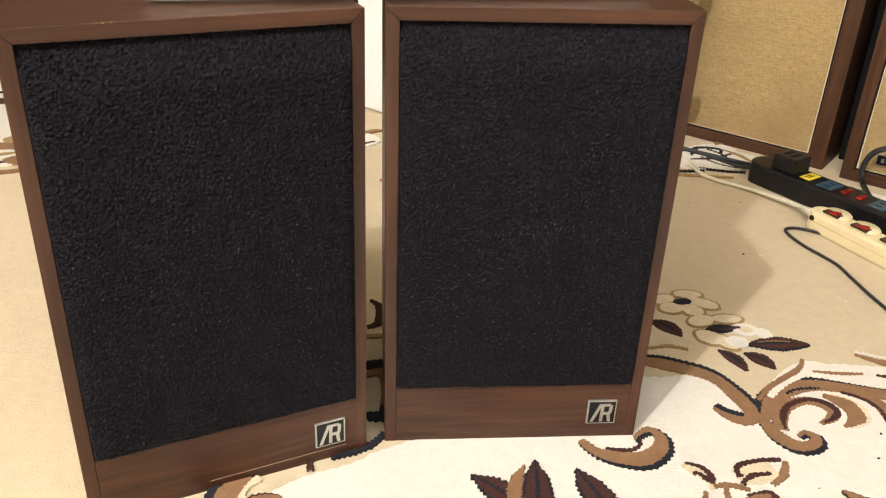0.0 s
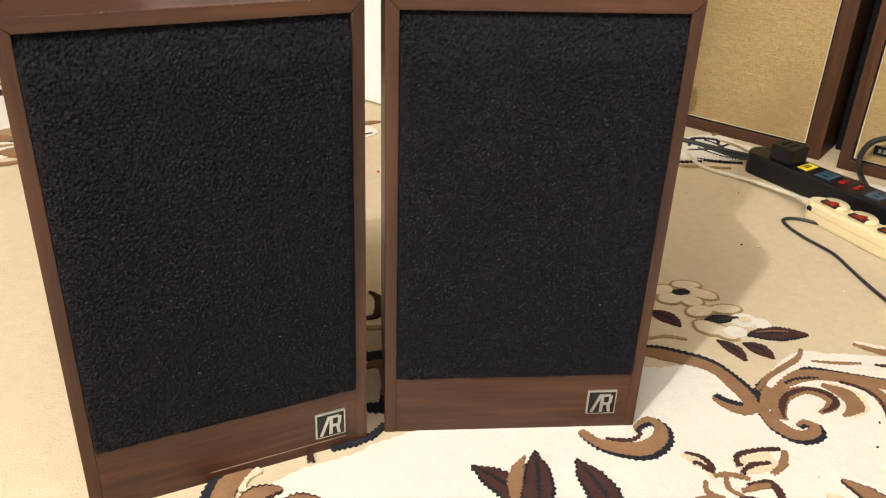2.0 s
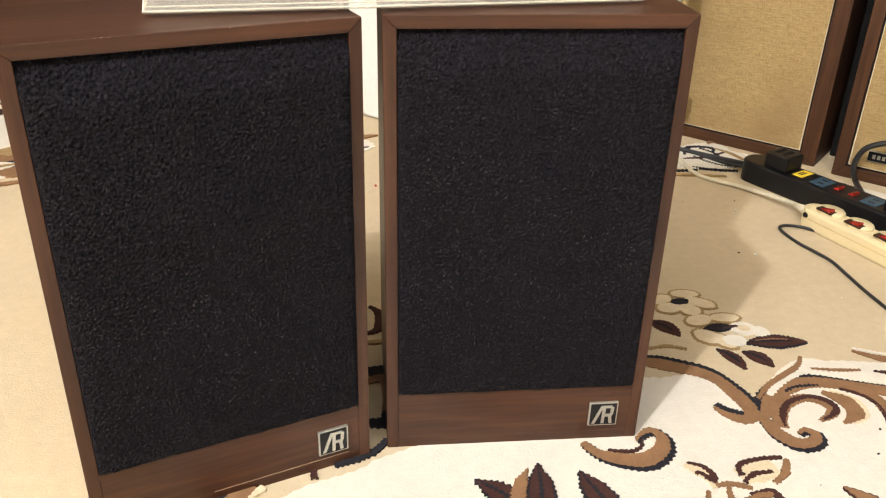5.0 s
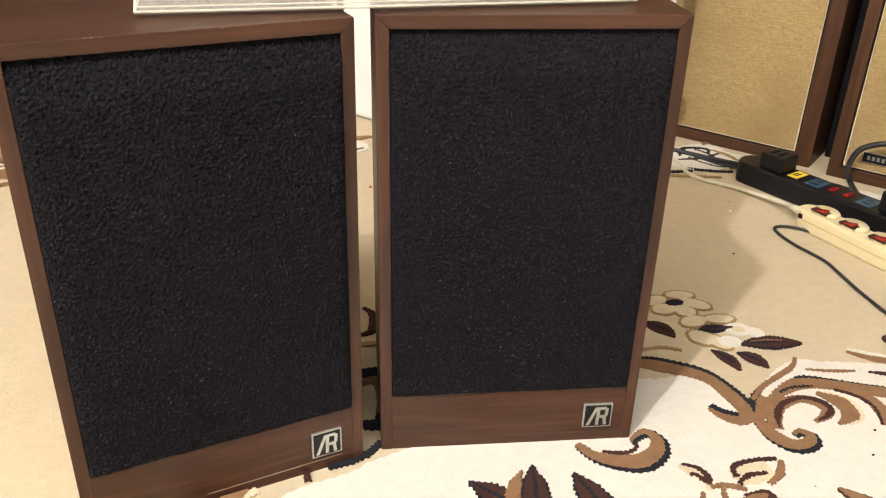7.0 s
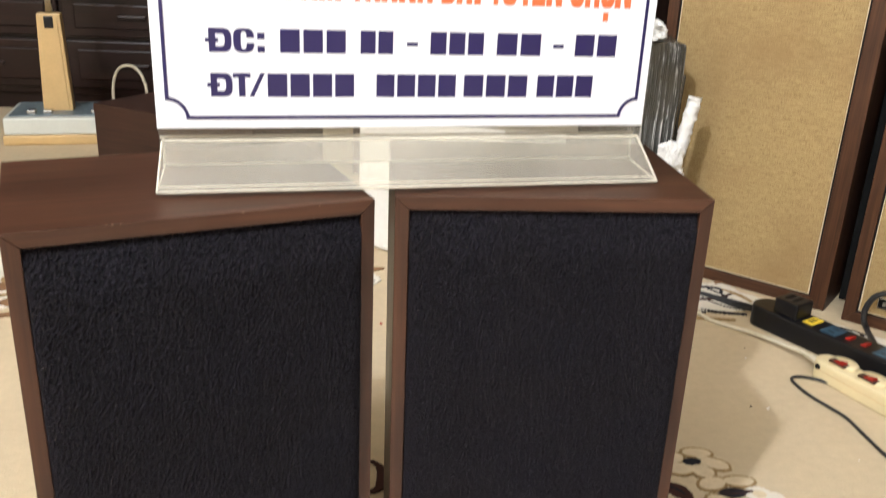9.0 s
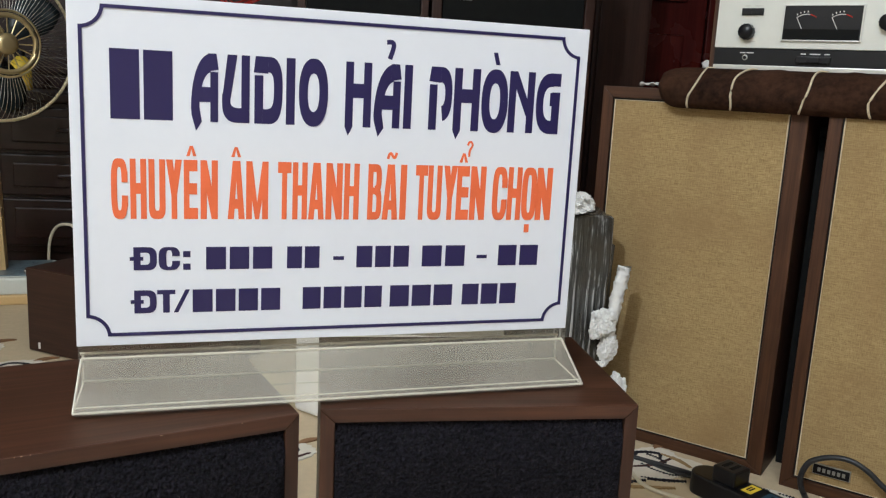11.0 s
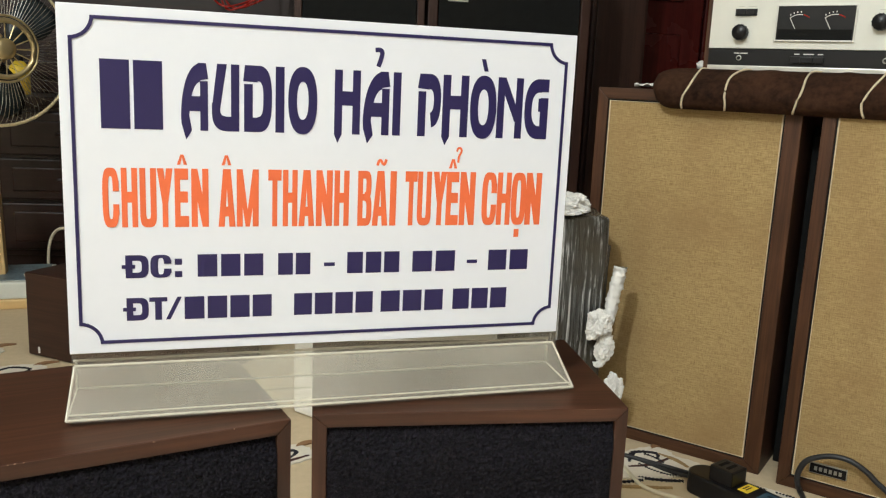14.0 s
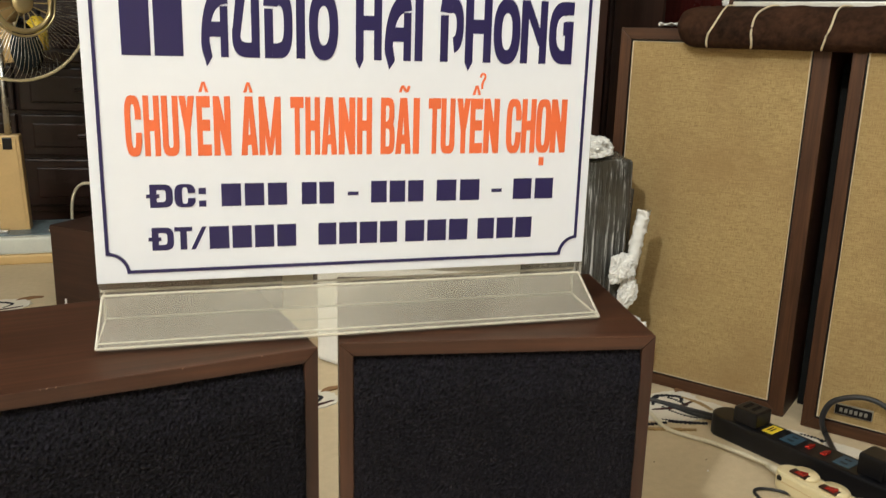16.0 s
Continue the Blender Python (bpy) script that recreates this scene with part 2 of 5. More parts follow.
def tube(points, r, n=8, closed=False, steps=8, bm=None, raw=False):
    """A round cable along a smooth line."""
    line = [Vector(q) for q in points] if raw else spline(points, steps, closed)
    out = bm or bmesh.new()
    rings, up = [], Vector((0, 0, 1))
    for i, q in enumerate(line):
        if closed:
            d = line[(i + 1) % len(line)] - line[i - 1]
        else:
            d = line[min(i + 1, len(line) - 1)] - line[max(i - 1, 0)]
        d.normalize()
        s = d.cross(up) if abs(d.dot(up)) < 0.95 else d.cross(Vector((0, 1, 0)))
        s.normalize()
        w = s.cross(d)
        rings.append([out.verts.new(q + r * (math.cos(2 * math.pi * k / n) * s + math.sin(2 * math.pi * k / n) * w)) for k in range(n)])
    for p, q in zip(rings, rings[1:] + (rings[:1] if closed else [])):
        for k in range(n):
            out.faces.new((p[k], p[(k + 1) % n], q[(k + 1) % n], q[k]))
    if not closed:
        out.faces.new(rings[0][::-1])
        out.faces.new(rings[-1])
    return out


def lump(centre, size, seed, rough=0.25, freq=4.0, sub=4, square=1.0, bead=0.0):
    """A broken, crumbly chunk."""
    bm = bmesh.new()
    bmesh.ops.create_icosphere(bm, subdivisions=sub, radius=1)
    for v in bm.verts:
        d = v.co.normalized()
        k = 1 + rough * noise.noise(d * freq * 0.5 + Vector((seed, 0, 0))) * 1.2 + rough * 0.3 * noise.noise(d * freq * 2.2 + Vector((0, seed, 0)))
        if bead:
            k += bead * noise.noise(Vector((d.x * size[0], d.y * size[1], d.z * size[2])) * 420 + Vector((seed, 3, 1)))
        q = [math.copysign(abs(c) ** square, c) * w for c, w in zip(d, size)]
        v.co = Vector(centre) + Vector(q) * k
    return bm


# ---- room ----
ROOM_X0, ROOM_X1, ROOM_Y0, ROOM_Y1, ROOM_H = -2.4, 2.2, -2.8, 2.68, 2.75
floor = part("floor", box(ROOM_X0, ROOM_X1, ROOM_Y0, ROOM_Y1, -0.06, 0), PILE_BEIGE)
tagged(floor, "beige wall-to-wall carpet with cut pile", "carpet", kind="structure")
# walls and ceiling out of view are added to bounce light back
for nm, b in (("wall_north", (ROOM_X0, ROOM_X1, ROOM_Y1, ROOM_Y1 + 0.12)), ("wall_south", (ROOM_X0, ROOM_X1, ROOM_Y0 - 0.12, ROOM_Y0)), ("wall_west", (ROOM_X0 - 0.12, ROOM_X0, ROOM_Y0 - 0.12, ROOM_Y1 + 0.12)), ("wall_east", (ROOM_X1, ROOM_X1 + 0.12, ROOM_Y0 - 0.12, ROOM_Y1 + 0.12))):
    # far and right walls kept dark so they bounce little light
    dark = nm in ("wall_north", "wall_east")
    tagged(part(nm, box(*b, -0.06, ROOM_H), MAHOGANY["z"] if dark else WALL_PAINT), "dark mahogany panelled wall, added to limit bounce light" if dark else "plain cream painted wall, unseen, added for bounce light", "wall", kind="structure")
tagged(part("ceiling", box(ROOM_X0, ROOM_X1, ROOM_Y0, ROOM_Y1, ROOM_H, ROOM_H + 0.1), CEILING_PAINT), "plain white painted ceiling, unseen, added for bounce light", "ceiling", kind="structure")

# ---- foam-fronted bookshelf speakers ----
SW, SH, SD, ST = 0.247, 0.416, 0.180, 0.0110
STRIP_TOP = 0.0642
SR = 0.0105


def foam_front(w, h, depth=0.010):
    """Sculpted foam pad: softly rounded at its rim, with lumps and pits."""
    step = 0.00075
    nx, nz = int(w / step), int(h / step)
    verts, faces = [], []
    for j in range(nz + 1):
        for i in range(nx + 1):
            x, z = w * i / nx, h * j / nz
            top = h - z
            y = 0.0
            for reach, edge, fall in ((x, 0.018, 0.0050), (w - x, 0.010, 0.0050), (z, 0.007, 0.0050)):
                k = max(0.0, 1 - reach / edge)
                y = max(y, fall * (1 - math.sqrt(max(0.0, 1 - k * k))))
            y = max(y, 0.0105 * max(0.0, 1 - top / 0.034) ** 1.25)
            p = Vector((x, z, 0.0))
            a = noise.noise(p * 470) * 0.5 + noise.noise(p * 900 + Vector((7, 3, 1))) * 0.5
            y -= 0.0024 * a + 0.0006 * noise.noise(p * 25)
            if a < -0.32:
                y += 0.0007
            verts.append((x, y, z))
    for j in range(nz):
        for i in range(nx):
            k = j * (nx + 1) + i
            faces.append((k, k + 1, k + nx + 2, k + nx + 1))
    me = bpy.data.meshes.new("grille")
    me.from_pydata(verts, [], faces)
    for p in me.polygons:
        p.use_smooth = True
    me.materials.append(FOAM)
    return me


def badge(parent):
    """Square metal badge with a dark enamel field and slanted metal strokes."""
    b = part("badge", box(0.1962, 0.2250, -0.0022, 0.0005, 0.0178, 0.0455, 0.0008), BADGE_SILVER, parent, "silver-rimmed square badge")
    part("enamel_field", box(0.1977, 0.2235, -0.0027, -0.0020, 0.0193, 0.0440, 0.0003), BLACK_PLASTIC, b, "dark enamel field")
    o, z0, z1 = 0.1995, 0.0212, 0.0422
    strokes = (
        [(o, z0), (o + 0.0030, z0), (o + 0.0112, z1), (o + 0.0082, z1)],
        [(o + 0.0092, z0), (o + 0.0122, z0), (o + 0.0130, z1), (o + 0.0100, z1)],
        [(o + 0.0100, z1 - 0.0028), (o + 0.0195, z1 - 0.0028), (o + 0.0190, z1), (o + 0.0102, z1)],
        [(o + 0.0175, z0 + 0.0100), (o + 0.0205, z0 + 0.0105), (o + 0.0212, z1 - 0.0020), (o + 0.0182, z1 - 0.0020)],
        [(o + 0.0120, z0 + 0.0082), (o + 0.0195, z0 + 0.0082), (o + 0.0195, z0 + 0.0112), (o + 0.0120, z0 + 0.0112)],
        [(o + 0.0172, z0), (o + 0.0203, z0), (o + 0.0190, z0 + 0.0083), (o + 0.0160, z0 + 0.0083)],
    )
    for k, s in enumerate(strokes):
        part("emblem_stroke", prism(s, -0.0034 - 0.00003 * k, -0.0026), BADGE_SILVER, b)


def bookshelf_speaker(m, label):
    root = thing("bookshelf_speaker", m, label, "speaker", "pair of bookshelf speakers")
    w, h, t, d = SW, SH, ST, SD
    part("top_panel", prism([(0, h), (w, h), (w - SR, h - t), (t, h - t)], 0, d, 0.0009), WALNUT["x"], root)
    part("bottom_panel", box(t, w - SR, 0.0004, d, 0, t, 0.0004), WALNUT["x"], root)
    part("side_panel", prism([(0, 0), (0, h), (t, h - t), (t, 0)], 0, d, 0.0009), WALNUT["z"], root)
    part("side_panel", prism([(w, 0), (w - SR, 0), (w - SR, h - t), (w, h)], 0, d, 0.0009), WALNUT["z"], root)
    part("back_panel", box(t, w - t, d - 0.012, d - 0.003, t, h - t), DARK_WOOD["z"], root)
    part("baffle", box(t, w - SR, 0.014, 0.026, STRIP_TOP, h - t), DULL_BLACK, root)
    part("base_strip", box(t, w - SR, 0.0003, 0.014, t, STRIP_TOP, 0.0004), WALNUT["x"], root)
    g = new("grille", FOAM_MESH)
    g.parent = root
    g.location = (t + 0.0003, -0.0056, STRIP_TOP + 0.0004)
    tagged(g, "dark open-cell foam grille")
    badge(root)
    return root


FOAM_MESH = foam_front(SW - ST - SR - 0.0006, SH - ST - STRIP_TOP - 0.0008)
bookshelf_speaker(pose(0, -0.0015, -0.0006, 0, -0.3, 0), "walnut bookshelf speaker with black foam grille, squarely on the carpet")
LYAW = 20.6
lx, ly = -0.0172 - SW * math.cos(radians(LYAW)), -0.0108 - SW * math.sin(radians(LYAW))
left = bookshelf_speaker(pose(lx, ly, -0.0004, 0, 0, LYAW), "walnut bookshelf speaker with black foam grille, turned inwards on the carpet")

RAW_WOOD = plain("bare_chipped_wood", (0.27, 0.18, 0.115), 0.7, 0, 0.2, 80, 0.2)
part("scratch", tube([(0.100, 0.0004, 0.0108), (0.16, 0.0003, 0.0114), (0.226, 0.0004, 0.0120)], 0.00045, 5), RAW_WOOD, left, "pale scratch line")
for k, x in enumerate((0.062, 0.066, 0.071, 0.150, 0.205)):
    part("edge_chip", lump((x, 0.0006, SH - 0.0006), (0.0012 + 0.0005 * (k % 2), 0.0006, 0.0005), k + 2.0, 0.3, 3.0, 2), RAW_WOOD, left, "pale chip in the veneer edge")

# ---- floor-standing linen-fronted speakers ----
AW, AH, AD = 0.364, 0.666, 0.27
AYAW = -42.6


def badge_bars(parent, x, z):
    p = part("badge_plate", box(x, x + 0.059, -0.0008, 0.0045, z, z + 0.0185, 0.0006), BADGE_SILVER, parent, "small black maker's plate with silver rim")
    part("plate_field", box(x + 0.0012, x + 0.0578, -0.0013, -0.0006, z + 0.0012, z + 0.0173), BLACK_PLASTIC, p, "black plate field")
    for k in range(6):
        part("lettering_bar", box(x + 0.0080 + 0.0077 * k, x + 0.0128 + 0.0077 * k, -0.0018, -0.0011, z + 0.0058, z + 0.0128), BADGE_SILVER, p)


def floor_speaker(m, label, plate):
    root = thing("floor_speaker", m, label, "speaker", "pair of floor speakers")
    w, h, d, t = AW, AH, AD, 0.0205
    tr = 0.0275
    part("top_panel", prism([(0, h), (w, h), (w - tr, h - t), (t, h - t)], 0, d, 0.0015), ADVENT_WOOD["x"], root)
    part("bottom_panel", prism([(0, 0), (t, t), (w - tr, t), (w, 0)], 0, d, 0.0015), ADVENT_WOOD["x"], root)
    part("side_panel", prism([(0, 0), (0, h), (t, h - t), (t, t)], 0, d, 0.0015), ADVENT_WOOD["z"], root)
    part("side_panel", prism([(w, 0), (w - tr, t), (w - tr, h - t), (w, h)], 0, d, 0.0015), ADVENT_WOOD["z"], root)
    part("back_panel", box(t, w - tr, d - 0.018, d - 0.006, t, h - t), DARK_WOOD["z"], root)
    g = part("grille", box(t + 0.003, w - tr - 0.0035, 0.004, 0.020, t + 0.003, h - t - 0.003, 0.003), LINEN, root, "coarse linen grille cloth")
    # black strips stand in for the shadow in the gap round the cloth
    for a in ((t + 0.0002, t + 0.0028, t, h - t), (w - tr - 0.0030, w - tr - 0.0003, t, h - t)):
        part("grille_gap_shade", box(a[0], a[1], 0.005, 0.02, a[2], a[3]), BLACK_PLASTIC, root, "black strip standing in for the gap's shadow")
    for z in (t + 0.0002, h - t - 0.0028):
        part("grille_gap_shade", box(t + 0.004, w - tr - 0.004, 0.005, 0.02, z, z + 0.0026), BLACK_PLASTIC, root, "black strip standing in for the gap's shadow")
    ring = [(t + 0.0035, 0.0045, t + 0.0035), (w - tr - 0.0040, 0.0045, t + 0.0035), (w - tr - 0.0040, 0.0045, h - t - 0.0035), (t + 0.0035, 0.0045, h - t - 0.0035)]
    part("piping", tube(ring, 0.0016, 6, True, raw=True), CREAM_PIPING, g, "cream piping")
    if plate:
        badge_bars(root, 0.0500, 0.0385)
    return root


ACX, ACY = 0.787, 0.698
au = Vector((math.cos(radians(AYAW)), math.sin(radians(AYAW)), 0))
an = Vector((-math.sin(radians(AYAW)), math.cos(radians(AYAW)), 0))
a1 = Vector((ACX, ACY, 0)) - AW * au
a2 = Vector((0.802, 0.6656, 0))
floor_speaker(pose(a1.x, a1.y, 0, 0, 0, AYAW), "walnut floor speaker with beige linen grille under a cushion", False)
floor_speaker(pose(a2.x, a2.y, 0, 0, 0, AYAW), "walnut floor speaker with linen grille and small black plate", True)

# ---- table sign in its acrylic foot ----
GW, GH = 0.3795, 0.2435
sign = thing("sign_stand", pose(-0.1742, 0.0083, 0.4176, 0, 0, 8.5), "white printed shop sign in clear acrylic foot across both speakers", "sign")
GZ = 0.0420
panel = part("sign_panel", box(0, GW, 0.0, 0.003, GZ, GZ + GH, 0.0006), WHITE_PAINT, sign, "glossy white printed panel")
part("clear_plate", box(0.0005, GW + 0.002, 0.0034, 0.0060, 0.004, GZ + GH - 0.001, 0.0004), ACRYLIC, sign, "clear acrylic back plate")


def quad_plate(y0, z0, y1, z1, thick, low, high, name):
    """A flat acrylic strip between two lines along x."""
    d = Vector((0, y1 - y0, z1 - z0)).normalized()
    n = Vector((0, -d.z, d.y)) * thick
    bm = bmesh.new()
    vs = [bm.verts.new((x[i], y + n.y * k, z + n.z * k)) for i in (0, 1) for x, y, z, k in ((low, y0, z0, 0), (high, y1, z1, 0), (high, y1, z1, 1), (low, y0, z0, 1))]
    bm.faces.new(vs[:4])
    bm.faces.new(vs[4:][::-1])
    for i in range(4):
        j = (i + 1) % 4
        bm.faces.new((vs[i], vs[j], vs[4 + j], vs[4 + i]))
    bmesh.ops.recalc_face_normals(bm, faces=bm.faces)
    bmesh.ops.bevel(bm, geom=list(bm.edges), offset=0.0005, segments=1, affect="EDGES")
    return part(name, bm, ACRYLIC_MILKY, sign, "scuffed clear acrylic slope")


quad_plate(-0.0275, 0.0005, -0.001, 0.0330, 0.0028, (-0.001, GW + 0.006), (0.003, GW - 0.004), "front_slope")
quad_plate(0.0100, 0.0135, 0.0100, 0.0325, 0.0025, (0.002, GW - 0.004), (0.003, GW - 0.004), "back_rail")
part("foot_plate", box(0.0, GW + 0.004, -0.0245, 0.0102, 0.0, 0.0028, 0.0005), ACRYLIC, sign)
# pale tubes paint glints along the edges of the acrylic foot
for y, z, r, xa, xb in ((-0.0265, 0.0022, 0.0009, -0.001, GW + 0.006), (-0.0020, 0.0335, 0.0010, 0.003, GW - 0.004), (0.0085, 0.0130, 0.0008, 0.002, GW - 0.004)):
    part("edge_glint", tube([(xa, y, z), (GW * 0.5, y, z), (xb, y, z)], r, 6, raw=True), ACRYLIC_GLINT, sign, "pale line painting the glint on a polished acrylic edge")
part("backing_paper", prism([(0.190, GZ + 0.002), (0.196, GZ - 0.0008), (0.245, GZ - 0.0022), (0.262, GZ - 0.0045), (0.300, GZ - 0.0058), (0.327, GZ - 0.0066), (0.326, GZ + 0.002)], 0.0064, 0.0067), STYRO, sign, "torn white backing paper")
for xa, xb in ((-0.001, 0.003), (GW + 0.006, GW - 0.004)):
    part("edge_glint", tube([(xa, -0.0265, 0.0022), (xb, -0.0020, 0.0335)], 0.0009, 6, raw=True), ACRYLIC_GLINT, sign, "pale line painting the glint on a polished acrylic edge")
    part("edge_glint", tube([(xb, 0.0085, 0.0130), (xb, 0.0085, 0.0330)], 0.0009, 6, raw=True), ACRYLIC_GLINT, sign, "pale line painting the glint on a polished acrylic edge")
    part("edge_glint", tube([(xa, -0.0255, 0.0016), (xb, 0.0085, 0.0125)], 0.0007, 6, raw=True), ACRYLIC_GLINT, sign, "pale line painting the glint on a polished acrylic edge")
part("edge_glint", tube([(0.001, 0.0088, 0.0340), (GW * 0.5, 0.0088, 0.0340), (GW - 0.003, 0.0088, 0.0340)], 0.0010, 6, raw=True), ACRYLIC_GLINT, sign, "pale line painting the glint on a polished acrylic edge")
part("edge_glint", tube([(0.0, -0.0240, 0.0052), (GW * 0.5, -0.0240, 0.0052), (GW + 0.005, -0.0240, 0.0052)], 0.0006, 6, raw=True), ACRYLIC_GLINT, sign, "pale line painting the glint on a polished acrylic edge")


def border(inset, r, thick):
    """Frame line with hollowed corners."""
    def loop(off):
        a, b, c, d = inset + off, GW - inset - off, inset + off, GH - inset - off
        out = []
        for cx, cz, a0 in ((inset, inset, 0), (GW - inset, inset, 90), (GW - inset, GH - inset, 180), (inset, GH - inset, 270)):
            for i in range(9):
                ang = radians(a0 + 90 - 90 * i / 8)
                out.append((cx, cz, ang))
        res = []
        for cx, cz, ang in out:
            x, z = cx + (r + off) * math.cos(ang), cz + (r + off) * math.sin(ang)
            res.append((min(max(x, a), b), min(max(z, c), d)))
        return res
    o, i = loop(0), loop(thick)
    bm = bmesh.new()
    vo = [bm.verts.new((x, -0.0006, GZ + z)) for x, z in o]
    vi = [bm.verts.new((x, -0.0006, GZ + z)) for x, z in i]
    for k in range(len(vo)):
        j = (k + 1) % len(vo)
        bm.faces.new((vo[k], vo[j], vi[j], vi[k]))
    ext = bmesh.ops.extrude_face_region(bm, geom=list(bm.faces))
    bmesh.ops.translate(bm, vec=(0, 0.0005, 0), verts=[v for v in ext["geom"] if isinstance(v, bmesh.types.BMVert)])
    return bm


part("border_line", border(0.0070, 0.0140, 0.0024), NAVY_INK, panel)


def block(x0, x1, z0, z1):
    return [[(x0, z0), (x1, z0), (x1, z1), (x0, z1)]]


def hoop(w, h, s, t, a0=0, a1=360, square=0.62, x=0.0, z=0.0):
    """A stretch of a rounded letter stroke, s thick at the sides and t at top and foot."""
    n = max(8, int((a1 - a0) / 5))
    out, last = [], None
    for k in range(n + 1):
        a = radians(a0 + (a1 - a0) * k / n)
        c, d = math.cos(a), math.sin(a)
        c, d = math.copysign(abs(c) ** square, c), math.copysign(abs(d) ** square, d)
        pair = ((x + w / 2 + w / 2 * c, z + h / 2 + h / 2 * d), (x + w / 2 + (w / 2 - s) * c, z + h / 2 + (h / 2 - t) * d))
        if last:
            out.append([last[0], pair[0], pair[1], last[1]])
        last = pair
    return out


def condensed(ch, w, h):
    """Faces of a heavy condensed capital, w wide and h high."""
    s, t = 0.36 * w, 0.19 * h
    m = w / 2
    if ch == "H":
        return block(0, s, 0, h) + block(w - s, w, 0, h) + block(s, w - s, 0.42 * h, 0.60 * h)
    if ch == "I":
        return block(0, w, 0, h)
    if ch == "U":
        return block(0, s, 0.25 * h, h) + block(w - s, w, 0.25 * h, h) + hoop(w, 0.5 * h, s, 0.14 * h, 180, 360)
    if ch == "O":
        return hoop(w, h, s, 0.14 * h, square=0.6)
    if ch == "C":
        return hoop(w, h, s, 0.14 * h, 22, 338, 0.6) + block(w - s, w, 0.61 * h, 0.79 * h) + block(w - s, w, 0.21 * h, 0.39 * h)
    if ch == "Y":
        return [[(0, h), (s * 1.15, h), (m + s / 2, 0.40 * h), (m - s / 2, 0.40 * h)], [(w, h), (w - s * 1.15, h), (m - s / 2, 0.40 * h), (m + s / 2, 0.40 * h)]] + block(m - s / 2, m + s / 2, 0, 0.41 * h)
    if ch == "E":
        return block(0, s * 1.1, 0, h) + block(s, w, 0, t) + block(s, w * 0.94, 0.42 * h, 0.42 * h + t) + block(s, w * 0.97, h - t, h)
    if ch == "N":
        return block(0, s, 0, h) + block(w - s, w, 0, h) + [[(0, h), (s, h), (w, 0), (w - s, 0)]]
    if ch == "A":
        return [[(0, 0), (s, 0), (m + s * 0.2, h), (m - s * 0.62, h)], [(w, 0), (w - s, 0), (m - s * 0.2, h), (m + s * 0.62, h)]] + block(0.24 * w, 0.76 * w, 0.18 * h, 0.35 * h)
    if ch == "M":
        s = 0.27 * w
        return block(0, s, 0, h) + block(w - s, w, 0, h) + [[(0, h), (s, h), (m + s * 0.35, 0), (m - s * 0.35, 0)], [(w, h), (w - s, h), (m - s * 0.35, 0), (m + s * 0.35, 0)]]
    if ch == "T":
        return block(0, w, h - t, h) + block(m - s * 0.52, m + s * 0.52, 0, h - t)
    if ch == "B":
        return block(0, s, 0, h) + block(s, w * 0.55, 0, 0.14 * h) + block(s, w * 0.55, 0.46 * h, 0.58 * h) + block(s, w * 0.55, 0.86 * h, h) + hoop(w * 1.0, 0.58 * h, s, 0.13 * h, -90, 90) + hoop(w * 0.96, 0.52 * h, s, 0.13 * h, -90, 90, z=0.48 * h)
    if ch == "D":
        s, t = 0.30 * w, 0.24 * h
        return block(0, s, 0, h) + block(s, w * 0.6, 0, t) + block(s, w * 0.6, h - t, h) + hoop(w, h, s, t, -90, 90) + block(-0.16 * w, 0.42 * w, 0.42 * h, 0.58 * h)
    if ch == ":":
        return block(0, w, 0, 0.27 * h) + block(0, w, 0.55 * h, 0.82 * h)
    if ch == "/":
        return [[(0, 0), (0.28 * w, 0), (w, h), (0.72 * w, h)]]
    return []


